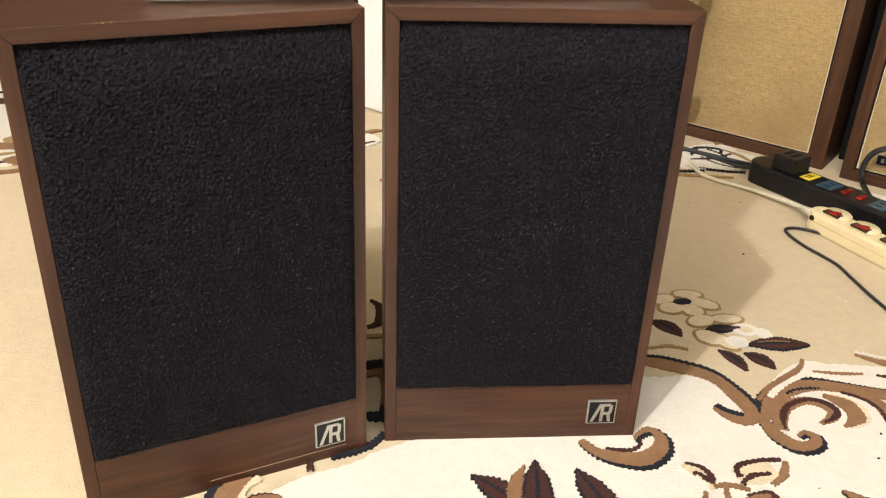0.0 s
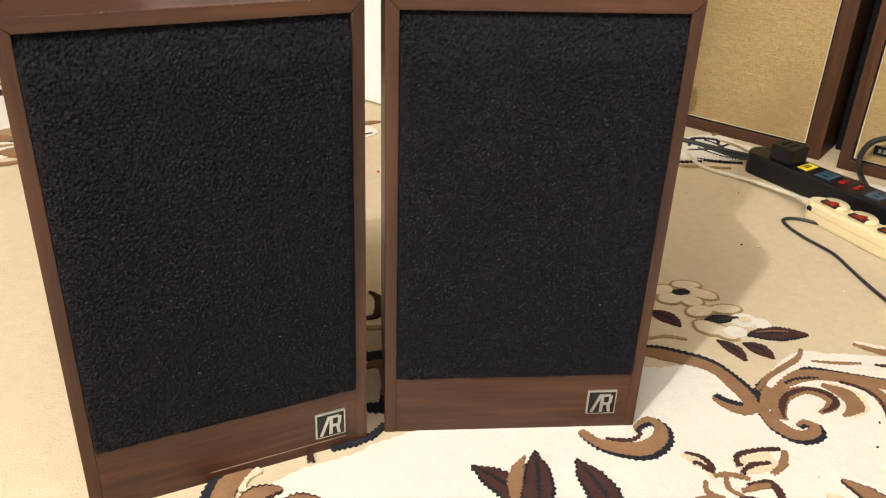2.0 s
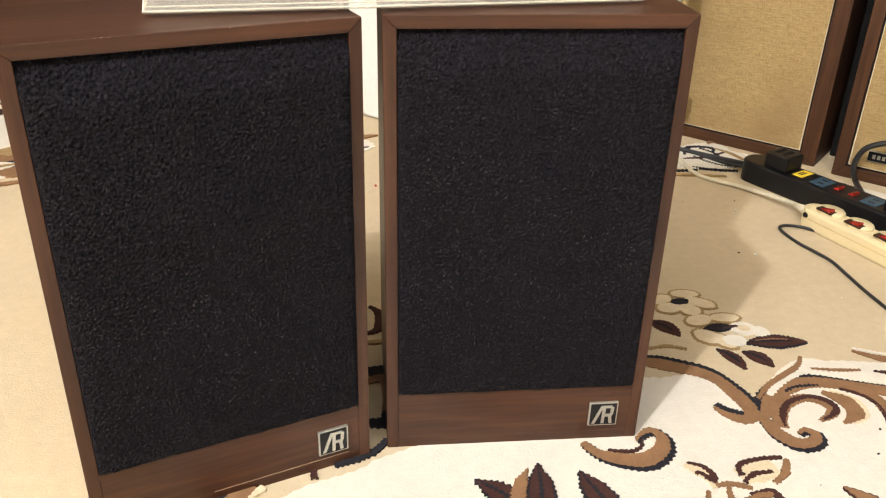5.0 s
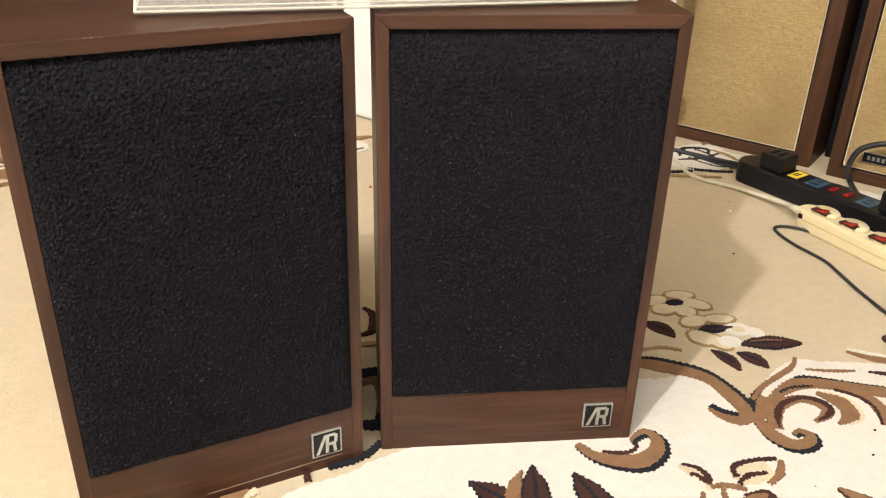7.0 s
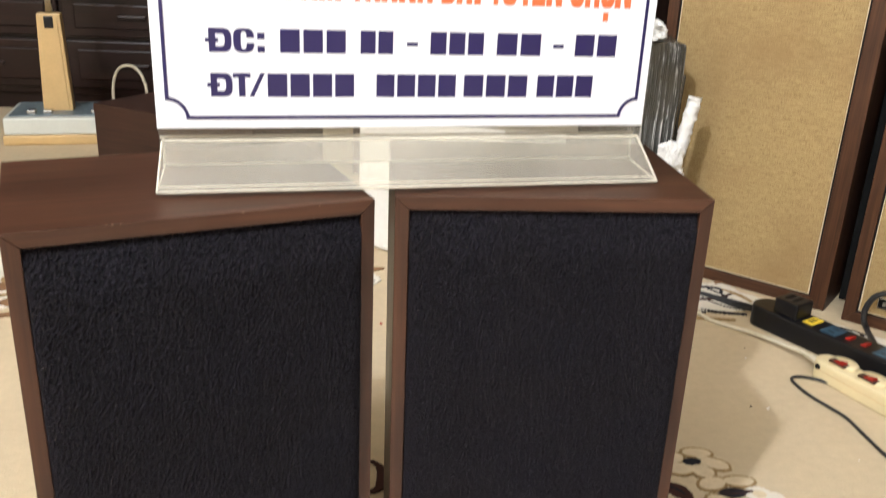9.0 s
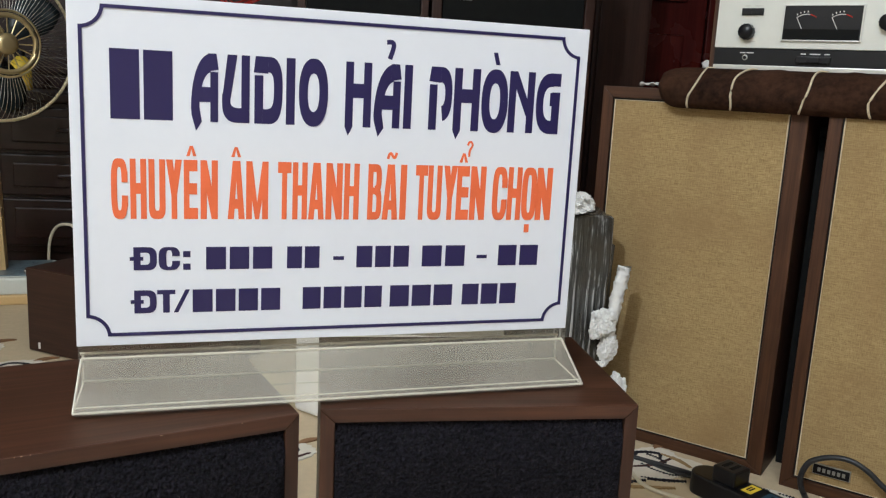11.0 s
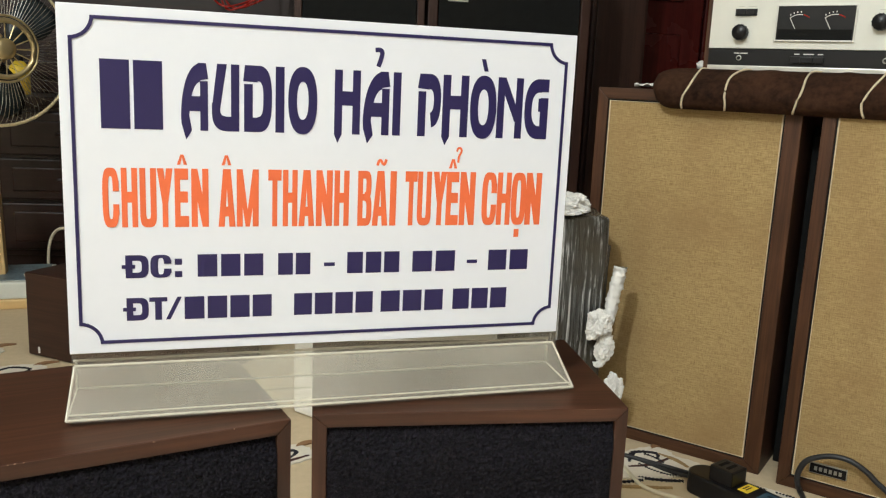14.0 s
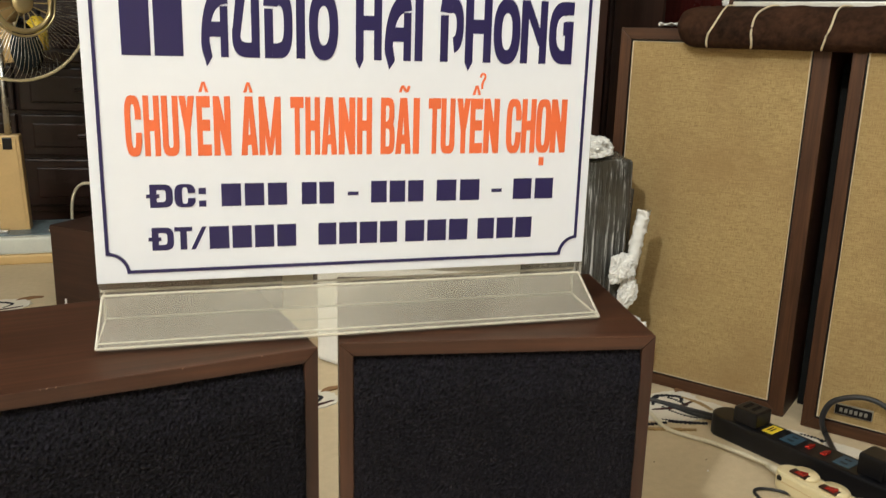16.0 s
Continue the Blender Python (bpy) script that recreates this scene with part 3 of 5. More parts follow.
def pointed(ch, w, h):
    """Faces of a display capital with cut gaps and sharp spurs under its legs."""
    s = 0.30 * w if ch != "I" else w
    spur = [[(0, 0), (0.45 * s, -0.14 * h), (s, 0)]]
    arm = hoop(1.55 * w, 1.75 * h, s, 0.27 * h, 96, 178, 0.9, z=-0.75 * h)
    if ch == "H":
        return block(0, s, 0, h) + block(w - s, w, 0, h) + block(s, w - s, 0.45 * h, 0.67 * h) + spur
    if ch == "I":
        return block(0, w, 0, h)
    if ch == "A":
        return arm + [[(0.62 * w, h), (0.92 * w, h), (w, 0.77 * h), (0.62 * w, 0.74 * h)], [(0, 0.24 * h), (s * 0.98, 0.24 * h), (s * 1.30, 0), (0.60 * s, -0.14 * h), (0.06 * s, 0.10 * h)]] + block(w - s, w * 0.98, 0, 0.735 * h) + block(0.22 * w, 0.75 * w, 0.29 * h, 0.51 * h)
    if ch == "U":
        return hoop(1.25 * w, 0.66 * h, s, 0.22 * h, 170, 268, 0.7) + [[(0.0, 0.33 * h), (s, 0.33 * h), (0.55 * w, h), (0.20 * w, h)]] + block(w - s, w, 0, h) + block(0.55 * w, 0.75 * w, 0, 0.22 * h)
    if ch == "D":
        return block(0.03 * w, 0.33 * w, 0, 0.72 * h) + [[(0, 0.76 * h), (0.5 * w, 0.75 * h), (0.5 * w, h), (0.06 * w, h)]] + hoop(w, h, s, 0.23 * h, -90, 90, 0.72) + block(0.3 * w, 0.55 * w, 0, 0.22 * h)
    if ch == "O":
        return hoop(w, h * 1.03, s, 0.225 * h, square=0.86)
    if ch == "P":
        return block(0.03 * w, 0.36 * w, 0, 0.72 * h) + [[(0, 0.77 * h), (0.5 * w, 0.75 * h), (0.5 * w, h), (0.08 * w, h)]] + hoop(w, 0.86 * h, s, 0.24 * h, -80, 90, 0.8, z=0.14 * h)
    if ch == "N":
        return block(0, s * 0.92, 0, h) + block(w - s * 0.92, w, 0, h) + [[(0, h), (s, h), (w, 0.28 * h), (w - s, 0.28 * h)]]
    if ch == "G":
        return hoop(1.3 * w, h, s, 0.22 * h, 84, 276, 0.8) + block(0.6 * w, w, 0.79 * h, h) + block(w - s * 1.1, w, 0, 0.69 * h) + block(0.52 * w, 0.72 * w, 0, 0.2 * h) + block(0.58 * w, 0.75 * w, 0.46 * h, 0.68 * h)
    return []


def ribbon(points, width):
    """A thin stroke along a line."""
    line = [Vector((p.x, p.y)) for p in spline([(x, z, 0) for x, z in points], 6)]
    rows = []
    for i, p in enumerate(line):
        d = (line[min(i + 1, len(line) - 1)] - line[max(i - 1, 0)]).normalized()
        o = Vector((-d.y, d.x)) * width / 2
        rows.append((tuple(p + o), tuple(p - o)))
    return [[a[0], b[0], b[1], a[1]] for a, b in zip(rows, rows[1:])]


def printed(name, faces, u, v, material):
    """Flat lettering on the sign from letter faces."""
    bm = bmesh.new()
    for k, face in enumerate(faces):
        y = -0.00022 - 0.000005 * k
        top = [bm.verts.new((u + x, y, GZ + v + z)) for x, z in face]
        low = [bm.verts.new((u + x, -0.0001, GZ + v + z)) for x, z in face]
        bm.faces.new(top)
        for a in range(len(top)):
            b = (a + 1) % len(top)
            bm.faces.new((top[a], low[a], low[b], top[b]))
    return part(name, bm, material, panel)


def letter_bars(u0, u1, v0, v1, count, material, gap=0.22):
    """Plain bars in place of letters."""
    w = (u1 - u0) / (count - gap)
    for k in range(count):
        part("lettering_bar", box(u0 + k * w, u0 + k * w + w * (1 - gap), -0.0003, -0.0001, GZ + v0, GZ + v1, 0.00005, 1), material, panel)


mm = 0.001
letter_bars(26.0 * mm, 66.5 * mm, 161.4 * mm, 208.3 * mm, 2, NAVY_INK, 0.12)
NAME_LINE = (("A", 78.5, 97.2), ("U", 99.5, 118.4), ("D", 121.2, 141.4), ("I", 144.0, 150.3), ("O", 153.1, 174.1), ("H", 186.9, 206.2), ("A", 208.3, 228.7), ("I", 231.1, 237.2), ("P", 250.2, 268.7), ("H", 270.2, 290.9), ("O", 292.6, 314.1), ("N", 314.9, 336.1), ("G", 338.0, 357.9))
for ch, a, b in NAME_LINE:
    printed("letter", pointed(ch, (b - a) * mm, 47.0 * mm), a * mm, (161.4 if ch != "O" else 160.6) * mm, NAVY_INK)
printed("accent", ribbon([(0, 12 * mm), (4 * mm, 12 * mm), (5.2 * mm, 9 * mm), (2.6 * mm, 0)], 3.4 * mm), 216.6 * mm, 211.8 * mm, NAVY_INK)
printed("accent", [[(0, 9.2 * mm), (3.4 * mm, 9.2 * mm), (6.0 * mm, 0), (2.6 * mm, 0)]], 300.2 * mm, 212.2 * mm, NAVY_INK)
SLOGAN = (("C", 25.3, 36.1), ("H", 37.7, 48.4), ("U", 49.9, 61.0), ("Y", 61.6, 72.2), ("E", 73.4, 83.0), ("N", 84.8, 96.7), ("A", 103.6, 115.6), ("M", 116.5, 132.2), ("T", 139.1, 148.7), ("H", 149.8, 160.5), ("A", 161.5, 173.2), ("N", 174.4, 186.7), ("H", 188.1, 199.4))
SLOGAN_END = (("B", 206.1, 216.8), ("A", 217.5, 229.6), ("I", 231.2, 236.1), ("T", 243.1, 252.7), ("U", 253.1, 264.2), ("Y", 265.6, 276.5), ("E", 276.5, 286.8), ("N", 287.7, 300.3), ("C", 306.3, 318.5), ("H", 319.1, 330.8), ("O", 331.3, 343.8), ("N", 343.8, 357.1))
for ch, a, b in SLOGAN + SLOGAN_END:
    printed("letter", condensed(ch, (b - a) * mm, 42.2 * mm), a * mm, 92.1 * mm, ORANGE_INK)
for u in (75.2, 105.9, 277.6):
    printed("accent", [[(0, 0), (2.3 * mm, 0), (3.9 * mm, 7.2 * mm), (2.4 * mm, 7.2 * mm)], [(6.9 * mm, 0), (4.6 * mm, 0), (3.0 * mm, 7.2 * mm), (4.5 * mm, 7.2 * mm)]], u * mm, 137.0 * mm, ORANGE_INK)
printed("accent", ribbon([(0.3 * mm, 0.8 * mm), (1.4 * mm, 4.2 * mm), (2.8 * mm, 4.8 * mm), (4.4 * mm, 2.4 * mm), (5.8 * mm, 2.0 * mm), (7.1 * mm, 5.6 * mm)], 2.0 * mm), 220.4 * mm, 137.6 * mm, ORANGE_INK)
printed("accent", ribbon([(0.5 * mm, 8.6 * mm), (1.4 * mm, 11 * mm), (3.2 * mm, 11.2 * mm), (4.2 * mm, 8.8 * mm), (2.2 * mm, 4.6 * mm), (1.9 * mm, 0)], 1.6 * mm), 283.2 * mm, 141.6 * mm, ORANGE_INK)
printed("accent", block(0, 4.2 * mm, 0, 6.6 * mm), 335.1 * mm, 82.0 * mm, ORANGE_INK)
for ch, a, b in (("D", 39.0, 54.7), ("C", 55.9, 70.3), (":", 72.6, 77.7)):
    printed("letter", condensed(ch, (b - a) * mm, 16.8 * mm), a * mm, 55.0 * mm, NAVY_INK)
for ch, a, b in (("D", 39.0, 54.1), ("T", 54.6, 67.0), ("/", 65.8, 77.2)):
    printed("letter", condensed(ch, (b - a) * mm, 16.9 * mm), a * mm, 23.4 * mm, NAVY_INK)
for a, b, n in ((88.5, 135.7, 3), (146.6, 170.8, 2), (199.1, 240.4, 3), (251.0, 286.1, 2), (314.5, 348.7, 2)):
    letter_bars(a * mm, b * mm, 55.0 * mm, 71.7 * mm, n, NAVY_INK, 0.16)
for a, b in ((181.2, 189.5), (296.2, 304.9)):
    letter_bars(a * mm, b * mm, 61.0 * mm, 63.8 * mm, 1, NAVY_INK, 0.0)
for a, b, n in ((79.0, 142.0, 4), (158.8, 220.0, 4), (226.5, 277.4, 3), (285.8, 331.9, 3)):
    letter_bars(a * mm, b * mm, 23.2 * mm, 40.2 * mm, n, NAVY_INK, 0.14)

# ---- cushion and amplifier on the linen-fronted speakers ----


def along(u, n, z):
    """A place by the face of the linen-fronted speakers: along it, behind it, up."""
    p = Vector((ACX, ACY, 0)) + au * u + an * n
    return Vector((p.x, p.y, z))


def cushion():
    m = Matrix.Translation(along(-0.262, 0, 0.016)) @ pose(0, 0, 0, 0, 0, AYAW)
    root = thing("cushion", m, "flat brown plush cushion with cream piping draped over speaker tops", "cushion")
    L, nu = 0.72, 110
    lip = [(0.23, 0, 0.680), (0.20, 0, 0.6885), (0.05, 0, 0.6885), (0.005, 0, 0.6870), (-0.026, 0, 0.672), (-0.039, 0, 0.648), (-0.033, 0, 0.628), (-0.018, 0, 0.618), (-0.006, 0, 0.624), (-0.0045, 0, 0.645), (0.012, 0, 0.6525), (0.10, 0, 0.6520), (0.20, 0, 0.6520), (0.23, 0, 0.662)]
    loop = spline(lip, 5, True)
    mid = Vector((0.03, 0, 0.668))
    bm = bmesh.new()
    rows = []
    for i in range(nu + 1):
        u = L * i / nu
        e = min(u, L - u)
        fat = math.sqrt(max(0.0, 1 - max(0, 1 - e / 0.05) ** 2))
        ring = []
        for q in loop:
            k = 0.12 + 0.88 * fat
            p = mid + (q - mid) * k
            z = max(p.z, 0.6515) if p.x > 0 else p.z
            out = (p - mid).normalized()
            w = 0.0060 * noise.noise(Vector((u * 17, q.x * 22, q.z * 22))) + 0.0030 * noise.noise(Vector((u * 45, q.x * 60, q.z * 60)))
            w *= 1 if p.x < 0.01 and z > 0.62 else 0.15
            ring.append(bm.verts.new((u, p.x + out.x * w, z + out.z * w * (z > 0.655))))
        rows.append(ring)
    n = len(loop)
    for p, q in zip(rows, rows[1:]):
        for j in range(n):
            bm.faces.new((p[j], p[(j + 1) % n], q[(j + 1) % n], q[j]))
    bm.faces.new(rows[0][::-1])
    bm.faces.new(rows[-1])
    part("cover", bm, BROWN_PLUSH, root, "", True)
    front = spline([(0.020, 0, 0.6890), (0.005, 0, 0.6880), (-0.026, 0, 0.6735), (-0.0400, 0, 0.648), (-0.0350, 0, 0.624), (-0.020, 0, 0.6120)], 4)
    for u in (0.073, 0.140, 0.255, 0.356, 0.46, 0.56):
        pts = []
        for j, q in enumerate(front[:-3]):
            f = 1 - j / (len(front) - 1)
            pts.append((u + 0.034 * max(0, f - 0.35) + 0.004 * math.sin(f * 9 + u * 40), q.x, q.z))
        part("piping", tube(pts, 0.0019, 6, raw=True), CREAM_PIPING, root, "cream corded stripe", True)
    return root


cushion()


def knob(parent, x, z, r=0.012, d=0.02):
    k = part("knob", lathe([(r * 0.98, 0), (r, 0.002), (r, d - 0.002), (r * 0.9, d)], 20, pose(x, 0, z, 90)), BLACK_PLASTIC, parent, "black fluted control knob", True)
    for i in range(14):
        a = 2 * math.pi * i / 14
        part("knob_rib", box(x + r * math.cos(a) - 0.0006, x + r * math.cos(a) + 0.0006, -d + 0.002, -0.002, z + r * math.sin(a) - 0.0006, z + r * math.sin(a) + 0.0006), BLACK_PLASTIC, k)
    return k


def amplifier():
    m = Matrix.Translation(along(-0.1745, 0.030, 0.7040)) @ pose(0, 0, 0, 0, 0, AYAW) @ Matrix.Diagonal((1.02, 1, 1.055, 1))
    root = thing("amplifier", m, "silver-faced vintage amplifier with twin level meters on a cushion", "amplifier")
    w, h, d = 0.42, 0.150, 0.19
    part("case", box(0.004, w - 0.004, 0.006, d, 0.004, h - 0.002, 0.002), DULL_BLACK, root)
    part("side_panel", box(-0.009, 0.0035, 0.002, d, 0.0, h, 0.002), ADVENT_WOOD["z"], root, "walnut side cheek")
    part("side_panel", box(w - 0.0035, w + 0.009, 0.002, d, 0.0, h, 0.002), ADVENT_WOOD["z"], root, "walnut side cheek")
    part("lower_fascia", box(0, w, -0.001, 0.006, 0.0085, 0.0345, 0.0005), BLACK_PLASTIC, root, "black lower fascia")
    part("bottom_trim", box(0, w, -0.003, 0.006, 0.0, 0.0080, 0.001), SILVER, root, "aluminium trim strip")
    fp = part("faceplate", box(0, w, -0.004, 0.006, 0.0350, 0.1130, 0.001), FACEPLATE, root, "pale satin faceplate")
    part("upper_fascia", box(0, w, -0.001, 0.006, 0.1165, h, 0.0005), BLACK_PLASTIC, root, "black upper fascia")
    part("top_trim", box(0, w, -0.003, 0.006, 0.1133, 0.1162, 0.0008), SILVER, root, "aluminium trim strip")
    mw = part("meter_window", box(0.108, 0.226, -0.0075, -0.0035, 0.0480, 0.1010, 0.001), BLACK_PLASTIC, fp, "black meter window")
    for a in ((0.1065, 0.109, 0.0465, 0.1025), (0.225, 0.2275, 0.0465, 0.1025)):
        part("meter_bezel", box(a[0], a[1], -0.0085, -0.0035, a[2], a[3], 0.0004), SILVER, fp)
    for z in (0.0465, 0.1003):
        part("meter_bezel", box(0.1093, 0.2247, -0.0085, -0.0035, z, z + 0.0022, 0.0004), SILVER, fp)
    part("meter_sill", box(0.111, 0.223, -0.0082, -0.0074, 0.0495, 0.0650), DULL_BLACK, mw)
    for cx in (0.1435, 0.1965):
        arc = [(cx + 0.024 * math.sin(radians(a)), -0.0080, 0.0640 + 0.0235 * math.cos(radians(a))) for a in range(-40, 11, 5)]
        part("scale_arc", tube(arc, 0.0006, 5, raw=True), STYRO, mw, "white scale arc")
        arc = [(cx + 0.024 * math.sin(radians(a)), -0.0080, 0.0640 + 0.0235 * math.cos(radians(a))) for a in range(12, 38, 5)]
        part("scale_arc", tube(arc, 0.0009, 5, raw=True), RED_PLASTIC, mw, "red scale end")
        for a in (-34, -22, -10, 2):
            part("scale_mark", box(cx + 0.0265 * math.sin(radians(a)) - 0.0007, cx + 0.0265 * math.sin(radians(a)) + 0.0007, -0.0083, -0.0076, 0.0645 + 0.0258 * math.cos(radians(a)), 0.0668 + 0.0258 * math.cos(radians(a))), STYRO, mw)
        part("needle", tube([(cx - 0.006, -0.0081, 0.0655), (cx - 0.0155, -0.0081, 0.0825)], 0.00055, 5, raw=True), STYRO, mw, "white needle")
    for x in (0.052, 0.262, 0.32):
        knob(fp, x, 0.0600) if x < 0.1 else knob(fp, x, 0.0760)
    sw = part("switch_bank", box(0.040, 0.075, -0.0072, -0.0035, 0.0860, 0.0970, 0.0006), BLACK_PLASTIC, fp, "black rocker switches")
    part("switch_cap", box(0.042, 0.0568, -0.0098, -0.007, 0.0872, 0.0958, 0.0006), BLACK_PLASTIC, sw)
    part("switch_cap", box(0.0582, 0.073, -0.0098, -0.007, 0.0872, 0.0958, 0.0006), BLACK_PLASTIC, sw)
    for x, z, wd in ((0.044, 0.1000, 0.009), (0.060, 0.1000, 0.013), (0.046, 0.0835, 0.02), (0.048, 0.0445, 0.018), (0.258, 0.0935, 0.008), (0.27, 0.0935, 0.008)):
        part("marking_bar", box(x, x + wd, -0.0045, -0.0038, z, z + 0.0012), BADGE_SILVER, fp)
    for x in (0.052, 0.275):
        j = part("jack_socket", lathe([(0.0036, 0), (0.0045, 0.0008), (0.0045, 0.002), (0.003, 0.002)], 16, pose(x, -0.001, 0.0200, 90)), SILVER, root, "ringed jack socket", True)
        part("jack_hole", lathe([(0.0028, 0), (0.0028, 0.0026)], 12, pose(x, -0.001, 0.0200, 90)), BLACK_PLASTIC, j)
    for x, wd in ((0.043, 0.009), (0.0535, 0.012), (0.1400, 0.008), (0.1540, 0.016), (0.1760, 0.008)):
        part("marking_bar", box(x, x + wd, -0.0016, -0.0009, 0.0268, 0.0284), STYRO, root)
    lv = part("lever_switch", box(0.134, 0.186, -0.006, -0.0008, 0.0130, 0.0240, 0.001), BLACK_PLASTIC, root, "black slide switches")
    part("switch_cap", box(0.151, 0.170, -0.009, -0.0058, 0.0140, 0.0230, 0.001), BLACK_PLASTIC, lv)
    for x in (0.03, w - 0.03):
        for y in (0.03, d - 0.03):
            part("foot", lathe([(0.012, -0.003), (0.013, 0.004)], 14, pose(x, y, 0)), BLACK_PLASTIC, root)


FACEPLATE = plain("pale_satin_metal", (0.70, 0.70, 0.64), 0.42, 0.15, 0.03, 60, 0.03)
amplifier()

# scrap of white tissue tucked under the cushion, and a small white knob
tis = bmesh.new()
bmesh.ops.create_grid(tis, x_segments=14, y_segments=10, size=0.5)
for v in tis.verts:
    v.co = Vector((v.co.x * 0.055, v.co.y * 0.035, 0.006 + 0.006 * noise.noise(v.co * 5) + 0.012 * max(0, v.co.x)))
ext = bmesh.ops.extrude_face_region(tis, geom=list(tis.faces))
bmesh.ops.translate(tis, vec=(0, 0, 0.001), verts=[v for v in ext["geom"] if isinstance(v, bmesh.types.BMVert)])
tissue = part("paper_tissue", tis, STYRO, None, "", True, Matrix.Translation(along(-0.275, 0.030, 0.6660)) @ pose(0, 0, 0, 0, 0, AYAW + 15))
tagged(tissue, "crumpled white paper tissue beside the cushion", "tissue")

ball = part("paper_ball", lump((0, 0, 0.008), (0.009, 0.009, 0.008), 3.3, 0.2, 4.0, 3), STYRO, None, "", True, Matrix.Translation(along(-0.200, 0.075, 0.7045)))
tagged(ball, "small white paper ball on the brown cushion", "paper ball")

# ---- power strips and cables ----


def black_strip():
    root = thing("power_strip", pose(0.6490, 0.6640, 0, 0, 0, -61) @ Matrix.Scale(1.02, 4), "black power strip with sockets and red switches lying on carpet", "power strip")
    L, hw, h = 0.40, 0.0275, 0.036
    end = [(0.016 - 0.022 * math.cos(radians(a)), hw * math.sin(radians(a))) for a in range(80, -81, -16)]
    bm = prism([(L, hw)] + end + [(L, -hw)], 0, h, 0.004, pose(0, 0, 0, -90))
    for v in bm.verts:
        v.co.z = abs(v.co.z)
    body = part("body", bm, BLACK_PLASTIC, root)
    pl = part("adapter_plug", box(0.040, 0.082, -0.021, 0.021, h, h + 0.026, 0.003), BLACK_PLASTIC, root, "black plug adapter pushed into the strip")
    for x in (0.046, 0.060):
        part("adapter_slot", box(x + 0.004, x + 0.010, -0.012, 0.012, h + 0.0255, h + 0.0268), DULL_BLACK, pl)
    part("sticker", box(0.088, 0.106, -0.012, 0.020, h, h + 0.0006), YELLOW_STICKER, root, "yellow warning sticker")
    for k in range(2):
        part("lettering_bar", box(0.092 + 0.005 * k, 0.0945 + 0.005 * k, -0.004, 0.012, h + 0.0006, h + 0.0010), BLACK_PLASTIC, root)
    for x in (0.122, 0.208, 0.300, 0.345):
        s = part("socket", box(x, x + 0.026, -0.017, 0.017, h, h + 0.0012, 0.0004), BLUE_STICKER, root, "blue-grey socket outlet")
        for y in (-0.007, 0.007):
            part("socket_slot", box(x + 0.008, x + 0.018, y - 0.0018, y + 0.0018, h + 0.001, h + 0.0016), BLACK_PLASTIC, s)
    for x in (0.163, 0.188):
        part("rocker_switch", prism([(-0.0045, 0), (0.0045, 0), (0.0045, 0.005), (-0.0045, 0.002)], -0.008, 0.008, 0.0006, pose(x, 0, h - 0.0005)), RED_PLASTIC, root, "red rocker switch")
    part("adapter_plug", box(0.246, 0.284, -0.021, 0.021, h + 0.001, h + 0.034, 0.004), BLACK_PLASTIC, root, "black plug")
    return root


black_strip()


def cream_strip():
    root = thing("power_strip", pose(0.6610, 0.4770, 0, 0, 0, -68) @ Matrix.Scale(1.015, 4), "cream power strip with red rocker switches lying on carpet", "power strip")
    L, hw, h = 0.34, 0.0188, 0.031
    end = [(0.014 - 0.016 * math.cos(radians(a)), hw * math.sin(radians(a))) for a in range(80, -81, -16)]
    bm = prism([(L, hw)] + end + [(L, -hw)], 0, h, 0.005, pose(0, 0, 0, -90))
    for v in bm.verts:
        v.co.z = abs(v.co.z)
    part("body", bm, CREAM_PLASTIC, root)
    part("seam", box(0.012, L - 0.01, -hw - 0.0003, -hw + 0.0004, 0.0165, 0.0172), YELLOWED, root)
    part("screw_hole", lathe([(0.0045, 0), (0.0045, 0.0012)], 16, pose(0.0125, -0.0176, 0.0205, 90)), BLACK_PLASTIC, root)
    for i in range(6):
        x = 0.038 + 0.049 * i
        hump = part("socket_hump", lathe([(0.0205, 0), (0.020, 0.004), (0.0175, 0.0065)], 28, pose(x, 0.004, h - 0.001) @ Matrix.Diagonal((1.05, 0.85, 1, 1))), CREAM_PLASTIC, root, "raised socket seat", True)
        part("switch_well", box(x - 0.014, x + 0.012, -0.0135, -0.001, h + 0.0035, h + 0.0062), DARK_WOOD["x"], hump)
        part("rocker_switch", prism([(-0.008, 0), (0.008, 0), (0.008, 0.0055), (-0.008, 0.0015)], -0.0052, 0.0052, 0.0005, pose(x + 0.001, -0.0072, h + 0.005)), RED_PLASTIC, hump, "red rocker switch")
    part("strain_relief", lathe([(0.0075, 0), (0.006, 0.012), (0.0042, 0.026)], 14, pose(0.001, 0.002, 0.0175, 0, -90, 0)), WHITE_RUBBER, root, "grey-white strain relief", True)
    return root


cream_strip()


def cable(points, r, material, label, name="power_cable"):
    ob = part(name, tube(points, r, 8), material, None, "", True)
    return tagged(ob, label, "cable")


